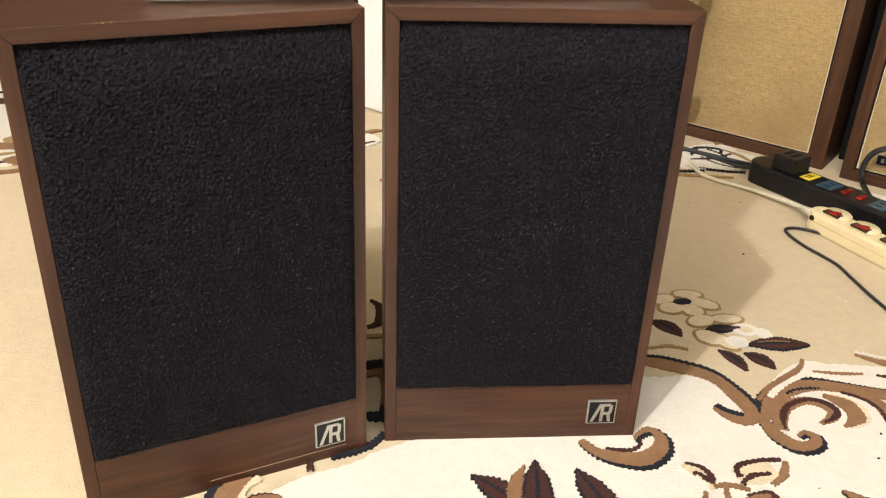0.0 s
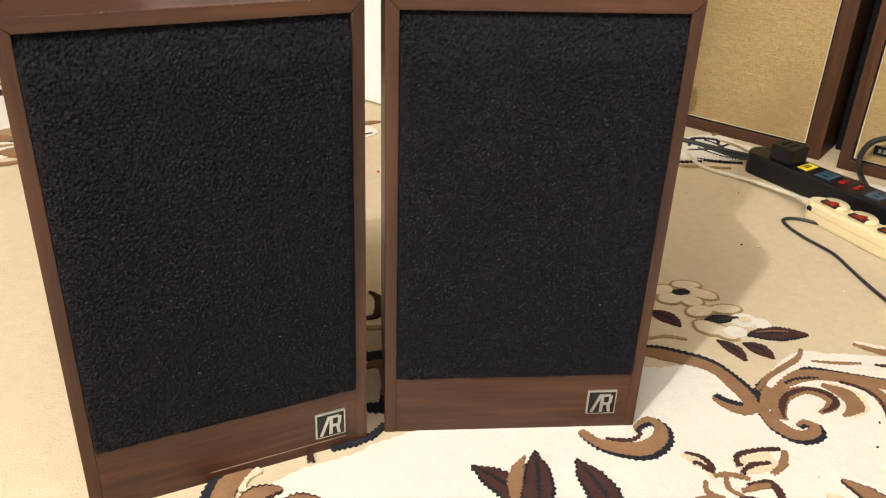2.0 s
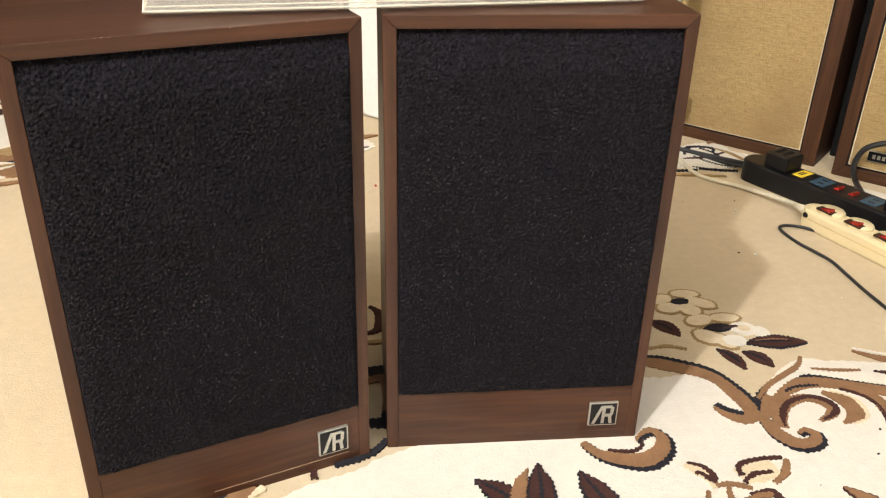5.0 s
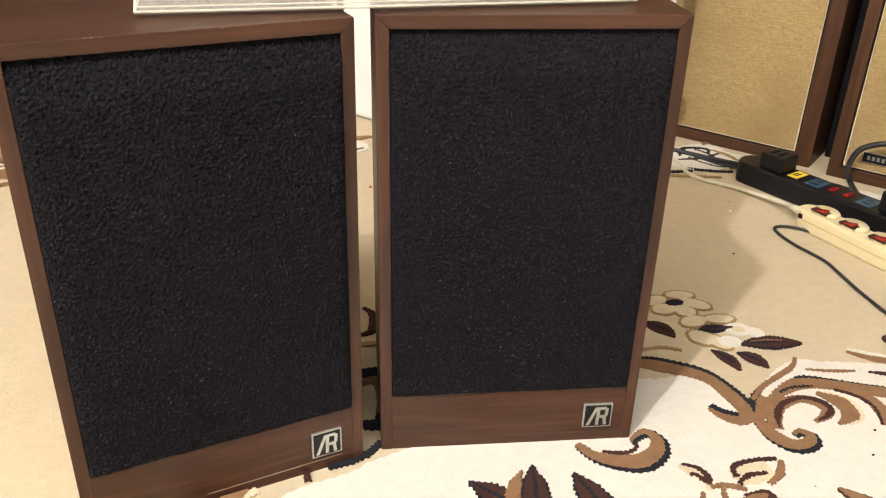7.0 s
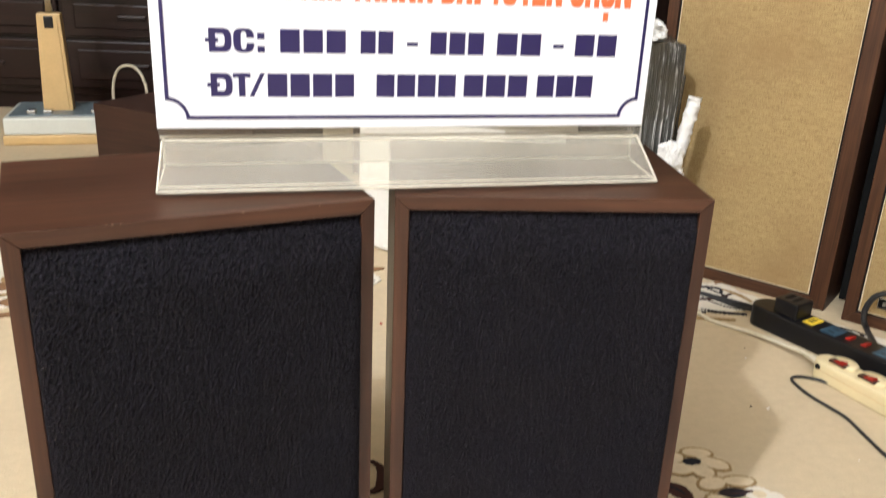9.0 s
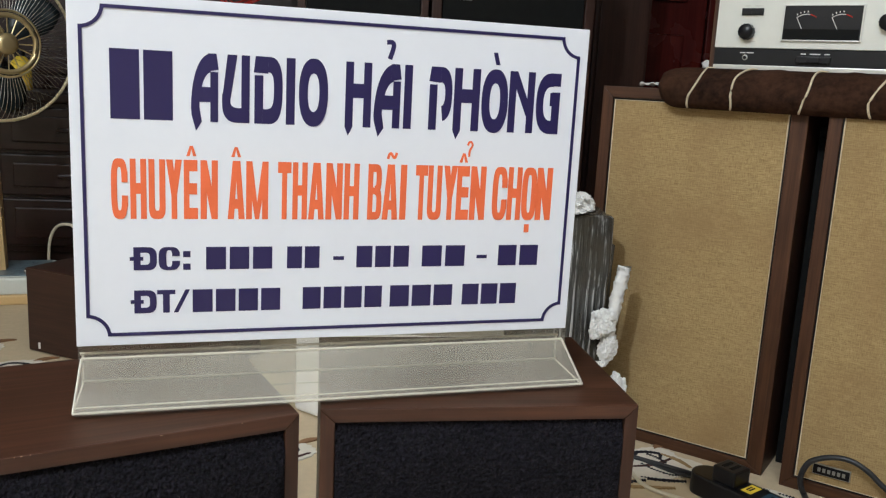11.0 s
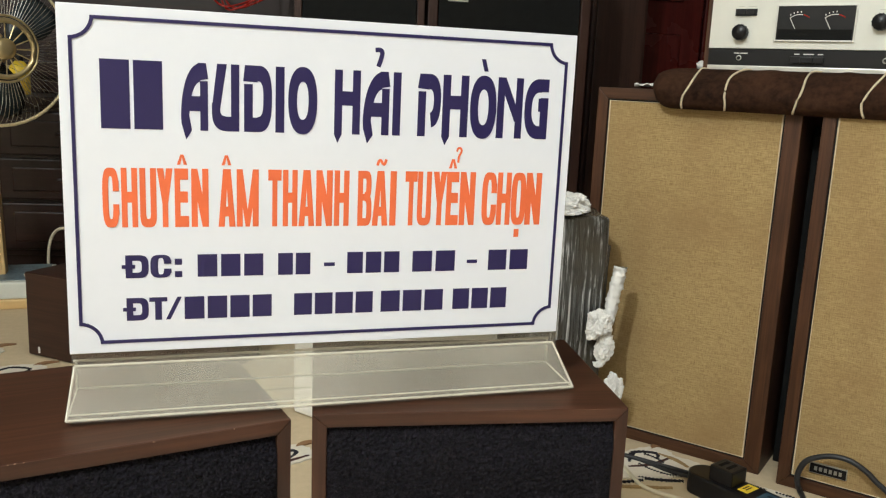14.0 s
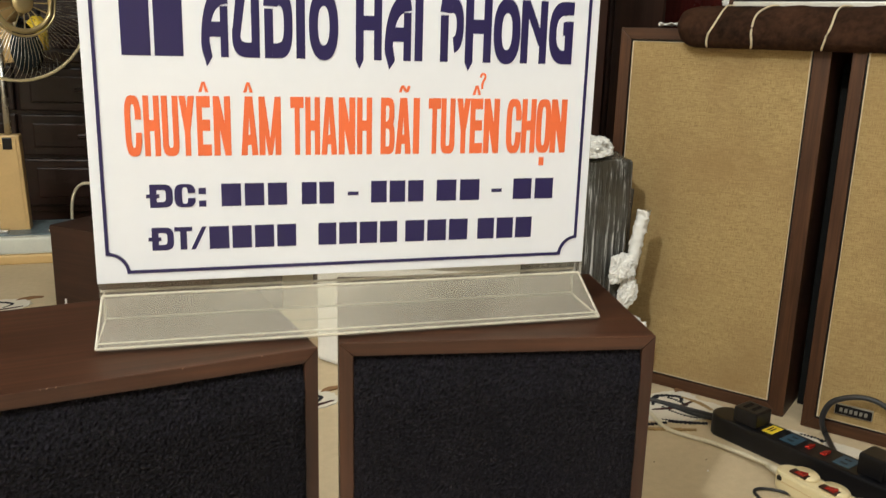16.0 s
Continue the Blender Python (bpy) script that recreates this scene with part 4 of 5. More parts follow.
cable([(0.6573, 0.5044, 0.0165), (0.6475, 0.5357, 0.012), (0.6136, 0.6016, 0.005), (0.5581, 0.6595, 0.004), (0.5489, 0.744, 0.004), (0.5192, 0.829, 0.004), (0.4737, 0.9037, 0.004)], 0.0036, WHITE_RUBBER, "off-white power cable trailing over the carpet from a strip")
cable([(0.6499, 0.6789, 0.016), (0.6358, 0.7123, 0.009), (0.5902, 0.7599, 0.006), (0.5598, 0.7865, 0.006), (0.5141, 0.8292, 0.006), (0.4633, 0.8932, 0.006)], 0.0042, BLACK_RUBBER, "thick black power cable leaving the black strip on carpet")
cable([(0.6456, 0.6755, 0.012), (0.6204, 0.7174, 0.005), (0.575, 0.7758, 0.0045), (0.5341, 0.7865, 0.0045), (0.4832, 0.8292, 0.0045)], 0.0030, BLACK_RUBBER, "thin black cable beside the black strip on carpet")
cable([(0.6769, 0.4133, 0.004), (0.652, 0.4466, 0.0035), (0.6267, 0.4592, 0.0035), (0.6093, 0.454, 0.0035), (0.608, 0.4311, 0.003), (0.6146, 0.3999, 0.003), (0.6254, 0.3729, 0.003), (0.6351, 0.3439, 0.003), (0.6365, 0.3045, 0.003), (0.6388, 0.2529, 0.003), (0.6476, 0.1707, 0.0035), (0.6663, 0.0785, 0.0035)], 0.0023, BLACK_RUBBER, "thin black cable looping on the carpet beside the cream strip")
cable([(0.7626, 0.4975, 0.03), (0.8193, 0.6118, 0.0045), (0.8124, 0.6181, 0.0221), (0.8113, 0.6191, 0.0422), (0.8178, 0.6131, 0.0653), (0.8316, 0.6005, 0.079), (0.8488, 0.5848, 0.087), (0.867, 0.568, 0.0865), (0.8853, 0.5513, 0.0754), (0.9028, 0.5353, 0.0575), (0.9478, 0.4903, 0.02), (1.0028, 0.4453, 0.006)], 0.0048, BLACK_RUBBER, "thick black cable arching up in front of a linen grille")

# ---- wrapped parcel with styrofoam ----
parcel = thing("wrapped_parcel", pose(0.3825, 0.800, 0, 0, 0, 3) @ Matrix.Scale(1.172, 4), "black carton wrapped in clear stretch film with styrofoam edges", "parcel")


def wrapped(bm, seed):
    """Film pulled unevenly over a carton."""
    bmesh.ops.subdivide_edges(bm, edges=list(bm.edges), cuts=9, use_grid_fill=True)
    for v in bm.verts:
        k = noise.noise_vector(Vector((v.co.x * 22, v.co.y * 22, v.co.z * 12)) + Vector((seed, 0, 0)))
        v.co += Vector((k.x, k.y, 0)) * 0.0045 * min(1, v.co.z * 20)
        v.co += Vector((0, 0, 0.006 * k.z)) if v.co.z > 0.34 else Vector((0, 0, 0))
    return bm


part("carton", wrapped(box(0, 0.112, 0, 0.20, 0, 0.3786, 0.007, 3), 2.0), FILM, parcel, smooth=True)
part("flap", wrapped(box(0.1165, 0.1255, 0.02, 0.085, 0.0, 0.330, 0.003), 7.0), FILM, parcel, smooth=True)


def styro_strip(points, r, seed):
    """A broken, beaded styrofoam edge."""
    bm = tube(points, r, 14, steps=10)
    for v in bm.verts:
        v.co += noise.noise_vector(v.co * 170 + Vector((seed, 0, 0))) * r * 0.38 + noise.noise_vector(v.co * 480) * r * 0.16
    return bm


part("edge_strip", styro_strip([(0.1285, -0.014, 0.3026), (0.1275, -0.014, 0.2946), (0.1225, -0.014, 0.2686), (0.1185, -0.014, 0.2386), (0.1130, -0.014, 0.2116), (0.1150, -0.014, 0.1846), (0.1100, -0.015, 0.1686)], 0.0095, 4.0), STYRO, parcel, "crumbled white styrofoam", smooth=True)
for nm, c, sz, sd in (("corner_block", (0.099, -0.018, 0.2176), (0.0185, 0.014, 0.0195), 5.7), ("corner_block", (0.089, -0.018, 0.2006), (0.009, 0.008, 0.008), 3.3), ("corner_block", (0.112, -0.016, 0.1786), (0.0125, 0.011, 0.022), 8.2), ("edge_strip", (0.133, -0.014, 0.1116), (0.014, 0.010, 0.022), 1.3), ("edge_strip", (0.103, -0.018, 0.1526), (0.008, 0.006, 0.004), 2.9), ("top_block", (0.066, 0.05, 0.3906), (0.024, 0.04, 0.014), 6.6), ("top_block", (0.045, 0.03, 0.3886), (0.030, 0.04, 0.012), 9.6)):
    part(nm, lump(c, sz, sd, 0.26, 3.4, 5, 0.8, 0.16), STYRO, parcel, "crumbled white styrofoam")

# white styrofoam packing case behind the pair
wc = thing("packing_case", pose(-0.038, 1.019, 0, 0, 0, -44) @ Matrix.Scale(1.04, 4), "white styrofoam packing case standing on the carpet", "packing case")
part("body", box(0, 0.33, 0, 0.20, 0.002, 0.40, 0.008), STYRO, wc)
part("lid", box(-0.006, 0.336, -0.006, 0.206, 0.402, 0.470, 0.008), STYRO, wc)
part("cut_out", lathe([(0.016, 0), (0.016, 0.004)], 20, pose(0.255, -0.0045, 0.428, 90)), BLACK_PLASTIC, wc, "dark round hole")

# narrow black block added behind the gap between the linen-fronted speakers for its shade
gapc = thing("gap_shade_block", Matrix.Translation(along(0.004, 0.080, 0)) @ pose(0, 0, 0, 0, 0, AYAW), "narrow black block added for the dark gap between the two floor speakers", "case")
part("body", box(0.001, 0.046, 0, 0.14, 0, 0.60, 0.003), DULL_BLACK, gapc)
part("lid", box(0.0015, 0.0455, 0.001, 0.139, 0.6, 0.615, 0.002), DULL_BLACK, gapc)

# ---- brown cabinet lying behind ----
bc = thing("wooden_case", pose(-0.648, 1.389, 0, 0, 0, -32) @ Matrix.Scale(1.05, 4), "brown wood-grain cabinet lying low on the carpet", "cabinet")
part("body", box(0, 0.44, 0, 0.24, 0.003, 0.188, 0.003), DARK_WOOD["x"], bc)
part("top_edge", box(0.002, 0.438, -0.0012, 0.001, 0.170, 0.186), DARK_WOOD["x"], bc)
part("label_chip", box(0.030, 0.035, -0.0012, 0.0006, 0.010, 0.024), STYRO, bc, "small white paper chip")

# ---- desk fan ----


def fan():
    cx, cy = -0.895, 1.883
    turn = pose(0.03, 0, 0, 0, 0, 32)
    root = thing("electric_fan", pose(cx, cy, 0, 0, 0, 10) @ Matrix.Scale(1.073, 4), "old electric fan with chrome wire guard and yellowed base", "fan")
    base = part("base", box(-0.125, 0.150, -0.11, 0.11, 0.0, 0.026, 0.005), YELLOWED, root, "yellowed plastic base")
    part("control_body", box(-0.121, 0.146, -0.106, 0.106, 0.026, 0.070, 0.006), PALE_PLASTIC, base, "off-white control body")
    part("control_plate", box(-0.110, 0.136, -0.085, 0.095, 0.070, 0.0725, 0.001), FAN_TOP, base, "patterned blue control plate")
    for x in (-0.07, -0.03, 0.085, 0.115):
        part("control_key", box(x, x + 0.022, -0.07, -0.045, 0.0725, 0.082, 0.002), CHROME, base, "chrome control key")
    part("post", prism([(-0.037, 0.060), (0.037, 0.060), (0.028, 0.320), (-0.028, 0.320)], -0.022, 0.022, 0.003), YELLOWED, root, "tapered yellowed post")
    part("post_face", prism([(-0.028, 0.070), (0.028, 0.070), (0.020, 0.312), (-0.020, 0.312)], -0.0245, -0.0215, 0.001), YELLOWED, root)
    part("post_socket", box(-0.011, 0.011, -0.027, 0.0, 0.284, 0.314, 0.002), BLACK_PLASTIC, root)
    part("pole", lathe([(0.009, 0.30), (0.009, 0.56)], 16), CHROME, root, "chrome pole", True)
    hz = 0.648
    part("motor", lathe([(0.02, -0.02), (0.05, 0.0), (0.055, 0.06), (0.045, 0.10), (0.015, 0.115)], 28, pose(0, 0.02, hz, -90)), YELLOWED, root, "yellowed motor housing", True, turn)
    part("neck", box(-0.03, 0.03, 0.0, 0.05, 0.50, 0.60, 0.008), YELLOWED, root)
    R = 0.190
    guard = part("guard_rim", tube([(R * math.cos(2 * math.pi * i / 40), -0.03, hz + R * math.sin(2 * math.pi * i / 40)) for i in range(40)], 0.0042, 8, True, raw=True), CREAM_PLASTIC, root, "cream guard rim", True, turn)
    for i in range(90):
        a = 2 * math.pi * i / 90
        pts = []
        for f in (0.42, 0.55, 0.7, 0.85, 0.95, 1.0):
            y = -0.075 + 0.045 * max(0, (f - 0.7) / 0.3) ** 2
            pts.append((R * f * math.cos(a), y, hz + R * f * math.sin(a)))
        part("guard_wire", tube(pts, 0.00065, 4, steps=2), CHROME, guard)
    for i in range(40):
        a = 2 * math.pi * i / 40
        pts = [(R * f * math.cos(a + 0.35 * f), 0.02 + 0.03 * (1 - f) if f < 0.95 else -0.02, hz + R * f * math.sin(a + 0.35 * f)) for f in (0.35, 0.6, 0.85, 1.0)]
        part("rear_wire", tube(pts, 0.0005, 4, steps=2), CHROME, guard)
    for r, th in ((0.36 * R, 0.0065), (0.42 * R, 0.003)):
        part("centre_ring", tube([(r * math.cos(2 * math.pi * i / 32), -0.078, hz + r * math.sin(2 * math.pi * i / 32)) for i in range(32)], th, 8, True, raw=True), BRASS, guard, "gold-toned centre ring", True)
    for i in range(16):
        a = 2 * math.pi * i / 16
        part("hub_spoke", tube([(0.14 * R * math.cos(a), -0.079, hz + 0.14 * R * math.sin(a)), (0.35 * R * math.cos(a), -0.078, hz + 0.35 * R * math.sin(a))], 0.0016, 5, raw=True), BRASS, guard)
    part("hub_badge", lathe([(0.026, 0), (0.025, 0.006), (0.012, 0.009)], 24, pose(0, -0.074, hz, 90)), BRASS, guard, "round gold centre badge", True)
    for k in range(3):
        a0 = radians(120 * k + 40)
        bm = bmesh.new()
        rows = []
        for i in range(9):
            f = i / 8
            r = R * (0.15 + 0.75 * f)
            wd = 0.35 + 0.55 * math.sin(math.pi * min(1, f * 0.9 + 0.1))
            rows.append([bm.verts.new((r * math.cos(a0 + wd * (s - 0.5)), -0.035 + 0.03 * (s - 0.5), hz + r * math.sin(a0 + wd * (s - 0.5)))) for s in (0, 0.25, 0.5, 0.75, 1)])
        for p, q in zip(rows, rows[1:]):
            for j in range(4):
                bm.faces.new((p[j], p[j + 1], q[j + 1], q[j]))
        ext = bmesh.ops.extrude_face_region(bm, geom=list(bm.faces))
        bmesh.ops.translate(bm, vec=(0, 0.002, 0), verts=[v for v in ext["geom"] if isinstance(v, bmesh.types.BMVert)])
        part("blade", bm, FAN_BLADE, root, "dark translucent blade", True, turn)


FAN_TOP = plain("blue_patterned_plate", (0.13, 0.18, 0.21), 0.3, 0, 0.9, 90, 0.05)
PALE_PLASTIC = plain("off_white_plastic", (0.66, 0.68, 0.62), 0.35, 0, 0.06)
FAN_BLADE = plain("smoked_blade", (0.02, 0.028, 0.032), 0.2)
fan()
cable([(-0.7911, 2.0438, 0.004), (-0.785, 2.0308, 0.1075), (-0.7684, 2.0188, 0.1613), (-0.741, 2.0064, 0.1848), (-0.7028, 1.9938, 0.1804), (-0.6755, 1.9815, 0.1287), (-0.6702, 1.9709, 0.004)], 0.0045, WHITE_RUBBER, "off-white cable arching up from the carpet behind a cabinet")

# ---- tall black-fronted speakers ----


def tower(x, wide, label, plate):
    root = thing("tower_speaker", pose(x, 1.543, 0) @ Matrix.Diagonal((wide, 1.05, 1.05, 1)), label, "speaker", "pair of tower speakers")
    w, h, d, t = 0.345, 1.02, 0.30, 0.02
    part("side_panel", box(0, t, 0, d, 0, h, 0.002), DARK_WOOD["z"], root)
    part("side_panel", box(w - t, w, 0, d, 0, h, 0.002), DARK_WOOD["z"], root)
    part("top_panel", box(t, w - t, 0, d, h - t, h, 0.001), DARK_WOOD["x"], root)
    part("bottom_panel", box(t, w - t, 0, d, 0, t, 0.001), DARK_WOOD["x"], root)
    part("back_panel", box(t, w - t, d - 0.02, d - 0.004, t, h - t), DARK_WOOD["z"], root)
    part("grille", box(t + 0.002, w - t - 0.002, 0.003, 0.02, t + 0.002, h - t - 0.002, 0.003), DULL_BLACK, root, "black grille cloth")
    if plate:
        b = part("badge_plate", box(0.041, 0.0825, 0.0, 0.004, 0.817, 0.834, 0.0006), BADGE_SILVER, root, "small metal maker's plate")
        for k in range(2):
            part("lettering_bar", box(0.045, 0.0785, -0.0006, 0.0003, 0.8205 + 0.006 * k, 0.8240 + 0.006 * k), BLACK_PLASTIC, b)


tower(-0.056, 0.92, "tall dark wooden speaker with black cloth front, behind the sign", False)
tower(0.270, 1.20, "tall dark wooden speaker with black cloth front and metal plate", True)

# ---- mahogany furniture along the far wall ----


def sideboard():
    root = thing("sideboard", pose(-1.886, 2.215, 0) @ Matrix.Scale(1.08, 4), "dark mahogany sideboard with drawers along the wall", "sideboard")
    L, h, d = 1.68, 0.52, 0.36
    part("carcass", box(0, L, 0.02, d, 0.05, h - 0.03, 0.003), MAHOGANY["x"], root)
    part("top", box(-0.02, L + 0.02, -0.015, d, h - 0.03, h, 0.008), MAHOGANY["x"], root)
    part("plinth", box(0.02, L - 0.02, 0.04, d, 0, 0.05), MAHOGANY["x"], root)
    for i in range(4):
        for z0, z1 in ((0.07, 0.21), (0.22, 0.34), (0.35, 0.475)):
            x0 = 0.02 + i * 0.412
            dr = part("drawer", box(x0, x0 + 0.40, 0.002, 0.022, z0, z1, 0.005), MAHOGANY["x"], root)
            part("moulding", box(x0 + 0.035, x0 + 0.365, -0.004, 0.003, z0 + 0.025, z1 - 0.025, 0.004), MAHOGANY["x"], dr)
            part("handle", box(x0 + 0.16, x0 + 0.24, -0.016, -0.003, (z0 + z1) / 2 - 0.006, (z0 + z1) / 2 + 0.006, 0.004), MAHOGANY["x"], dr)


sideboard()


def wardrobe():
    root = thing("wardrobe", pose(-0.0415, 2.205, 0) @ Matrix.Scale(1.066, 4), "dark red lacquered wardrobe with panelled doors", "wardrobe")
    L, h, d = 2.1, 1.9, 0.36
    part("carcass", box(0, L, 0.022, d, 0, h, 0.003), MAHOGANY["z"], root)
    for i in range(5):
        x0 = 0.01 + i * 0.416
        dr = part("door", box(x0, x0 + 0.408, 0.0, 0.022, 0.06, h - 0.05, 0.004), RED_LACQUER, root)
        part("moulding", box(x0 + 0.07, x0 + 0.338, -0.010, 0.001, 0.14, 0.80, 0.009), RED_LACQUER, dr)
        part("moulding", box(x0 + 0.07, x0 + 0.338, -0.010, 0.001, 0.90, 1.76, 0.009), RED_LACQUER, dr)


wardrobe()
pc = thing("narrow_cabinet", pose(0.823, 1.955, 0) @ Matrix.Scale(1.059, 4), "narrow dark brown wooden cabinet beside the tower speaker", "cabinet")
part("body", box(0, 0.165, 0.0, 0.18, 0, 1.55, 0.003), DARK_WOOD["z"], pc)
part("door", box(0.010, 0.155, -0.012, -0.0005, 0.06, 1.50, 0.003), DARK_WOOD["z"], pc)
cab = thing("display_cabinet", pose(-1.886, 2.409, 0.562) @ Matrix.Scale(1.08, 4), "dark mahogany display back standing on the sideboard", "cabinet")
part("back_board", box(0, 1.68, 0.10, 0.17, 0.0, 1.25, 0.004), MAHOGANY["x"], cab)
for i in range(4):
    part("rail", box(0.0, 1.68, 0.085, 0.102, 0.05 + 0.36 * i, 0.10 + 0.36 * i, 0.004), MAHOGANY["x"], cab)
# pale bundle and bottle on the sideboard
bun = thing("cloth_bundle", pose(-0.996, 2.30, 0.562) @ Matrix.Diagonal((0.5, 0.8, 0.62, 1)), "pale crumpled cloth bundle on the sideboard", "cloth")
part("cloth", lump((0, 0.04, 0.075), (0.085, 0.06, 0.078), 4.4, 0.3, 3.0), CREAM_PIPING, bun, "", True)
bot = thing("bottle", pose(-0.926, 2.30, 0.562), "small yellow-green plastic bottle on the sideboard", "bottle")
part("body", lathe([(0.028, 0), (0.03, 0.004), (0.03, 0.085), (0.012, 0.105)], 20), YELLOW_STICKER, bot, "", True)
part("cap", lathe([(0.013, 0.105), (0.013, 0.125)], 16), BLACK_PLASTIC, bot)
# red leads hanging in front of the dark furniture
for k, x in enumerate((-0.290, -0.248, -0.258)):
    ob = part("signal_lead", tube([(x - 0.10, 2.503, 0.975), (x - 0.07, 2.405, 0.942), (x - 0.03, 2.27, 0.882 - 0.01 * k), (x + 0.02, 2.25, 0.866), (x + 0.12, 2.35, 0.915 + 0.01 * k), (x + 0.15, 2.503, 0.953)], 0.0035, 6), RED_PLASTIC, None, "", True)
    tagged(ob, "thin red signal lead hanging before dark furniture", "cable", "red signal leads")

# ---- carpet pattern: cut-pile motifs raised from the ground weave ----


MOTIFS = [0]


def laid(x, y):
    """Where a point of the woven design lies on the floor."""
    return (-0.0001 + 1.0099 * x + 0.0038 * y, -0.0018 + -0.0015 * x + 1.0221 * y)


def pile_height(layer):
    MOTIFS[0] += 1
    return 0.0007 + 0.0005 * layer + 0.000012 * MOTIFS[0]


def weave(pts, widths, material, layer, name="scroll_motif", tooth=0.0010, seed=0):
    """A band of pile along a smooth line, with the stepped edge of a woven motif."""
    raw = spline([(*laid(x, y), 0) for x, y in pts], 24)
    line, gone = [raw[0]], 0.0
    for p, q in zip(raw, raw[1:]):
        gone += (q - p).length
        if gone >= 0.0022:
            line.append(q)
            gone = 0.0
    if gone > 0 or len(line) < 2:
        line.append(raw[-1])
    n = len(line)
    z1 = pile_height(layer)
    spike = 1.0 if material == PILE_BLACK else 0.6
    bm = bmesh.new()
    rows = []
    for i, q in enumerate(line):
        f = i / (n - 1)
        k = f * (len(widths) - 1)
        a = min(int(k), len(widths) - 2)
        w = widths[a] + (widths[a + 1] - widths[a]) * (k - a)
        d = (line[min(i + 1, n - 1)] - line[max(i - 1, 0)]).normalized()
        s = Vector((-d.y, d.x, 0))
        t1 = tooth * 1.5 * noise.noise(Vector((i * 0.9 + 0.3, q.x * 40, 1))) + spike * tooth * (1 if i % 2 else -1)
        t2 = tooth * 1.5 * noise.noise(Vector((i * 0.9 + 0.3, q.y * 40, 9))) + spike * tooth * (1 if i % 2 else -1)
        l, r = q + s * (w / 2 + t1), q - s * (w / 2 + t2)
        rows.append([bm.verts.new((l.x, l.y, 0.0002)), bm.verts.new((l.x, l.y, z1)), bm.verts.new((r.x, r.y, z1)), bm.verts.new((r.x, r.y, 0.0002))])
    for p, q in zip(rows, rows[1:]):
        for j in range(3):
            bm.faces.new((p[j], p[j + 1], q[j + 1], q[j]))
    ob = part(name, bm, material, floor)
    ob["kind"] = "structure"
    return ob


def leaf(x, y, length, width, turn, material, layer, rim=None, name="leaf_motif", tooth=0.0011, bend=0.12):
    """A pointed leaf, with a darker serrated rim where given."""
    c, s = math.cos(radians(turn)), math.sin(radians(turn))
    pts = [(x + c * length * f - s * bend * length * math.sin(math.pi * f), y + s * length * f + c * bend * length * math.sin(math.pi * f)) for f in (0, 0.25, 0.5, 0.75, 1)]
    if rim:
        weave(pts, [0.003, width * 0.8 + 0.004, width + 0.006, width * 0.75 + 0.004, 0.003], rim, layer - 1, name, tooth)
    if material == PILE_MAROON:
        weave(pts[:4], [0.001, 0.0035, 0.0045, 0.001], PILE_BLACK, layer + 1, name, tooth * 0.7)
    return weave(pts, [0.001, width * 0.8, width, width * 0.7, 0.001], material, layer, name, tooth)


def petal(x, y, rx, ry, turn, material, layer, rim=None, name="petal_motif"):
    """A rounded patch with stepped rim."""
    x, y = laid(x, y)
    for grow, mat, lay in (((0.0035, rim, layer - 1),) if rim else ()) + ((0.0, material, layer),):
        bm = bmesh.new()
        c, s = math.cos(radians(turn)), math.sin(radians(turn))
        top, low = [], []
        z1 = pile_height(lay)
        for i in range(36):
            a = 2 * math.pi * i / 36
            k = 1 + 0.10 * noise.noise(Vector((x * 90 + math.cos(a) * 1.5, y * 90 + math.sin(a) * 1.5, 0))) + 0.035 * (1 if i % 2 else -1)
            px, py = (rx + grow) * k * math.cos(a), (ry + grow) * k * math.sin(a)
            top.append(bm.verts.new((x + c * px - s * py, y + s * px + c * py, z1)))
            low.append(bm.verts.new((x + c * px - s * py, y + s * px + c * py, 0.0002)))
        bm.faces.new(top)
        for i in range(36):
            j = (i + 1) % 36
            bm.faces.new((top[i], low[i], low[j], top[j]))
        part(name, bm, mat, floor)["kind"] = "structure"


def field(name, material, edge, x0, x1, y_near, z):
    """A broad patch of paler pile whose far side follows a curve."""
    bm = bmesh.new()
    n = int((x1 - x0) / 0.006)
    rows = []
    for i in range(n + 1):
        x = x0 + (x1 - x0) * i / n
        y = laid(x, edge(x))[1] + 0.0009 * (1 if i % 2 else -1)
        rows.append([bm.verts.new((x, y, 0.0001)), bm.verts.new((x, y, z)), bm.verts.new((x, y_near, z)), bm.verts.new((x, y_near, 0.0001))])
    for p, q in zip(rows, rows[1:]):
        for j in range(3):
            bm.faces.new((p[j], p[j + 1], q[j + 1], q[j]))
    bm.faces.new(rows[0])
    bm.faces.new(rows[-1][::-1])
    part(name, bm, material, floor)["kind"] = "structure"


def cream_edge(x):
    if x < -0.02:
        return -0.02 + 0.55 * (x + 0.02) + 0.004 * math.sin(x * 60)
    if x < 0.30:
        return -0.02 + 0.115 * min(1, (x + 0.02) / 0.27)
    return 0.095 - 0.075 * math.exp(-((x - 0.395) / 0.022) ** 2) + (0.015 if x > 0.45 else 0) + 0.004 * math.sin(x * 40)


field("cream_field", PILE_CREAM, cream_edge, -0.165, 1.25, -1.2, 0.0006)

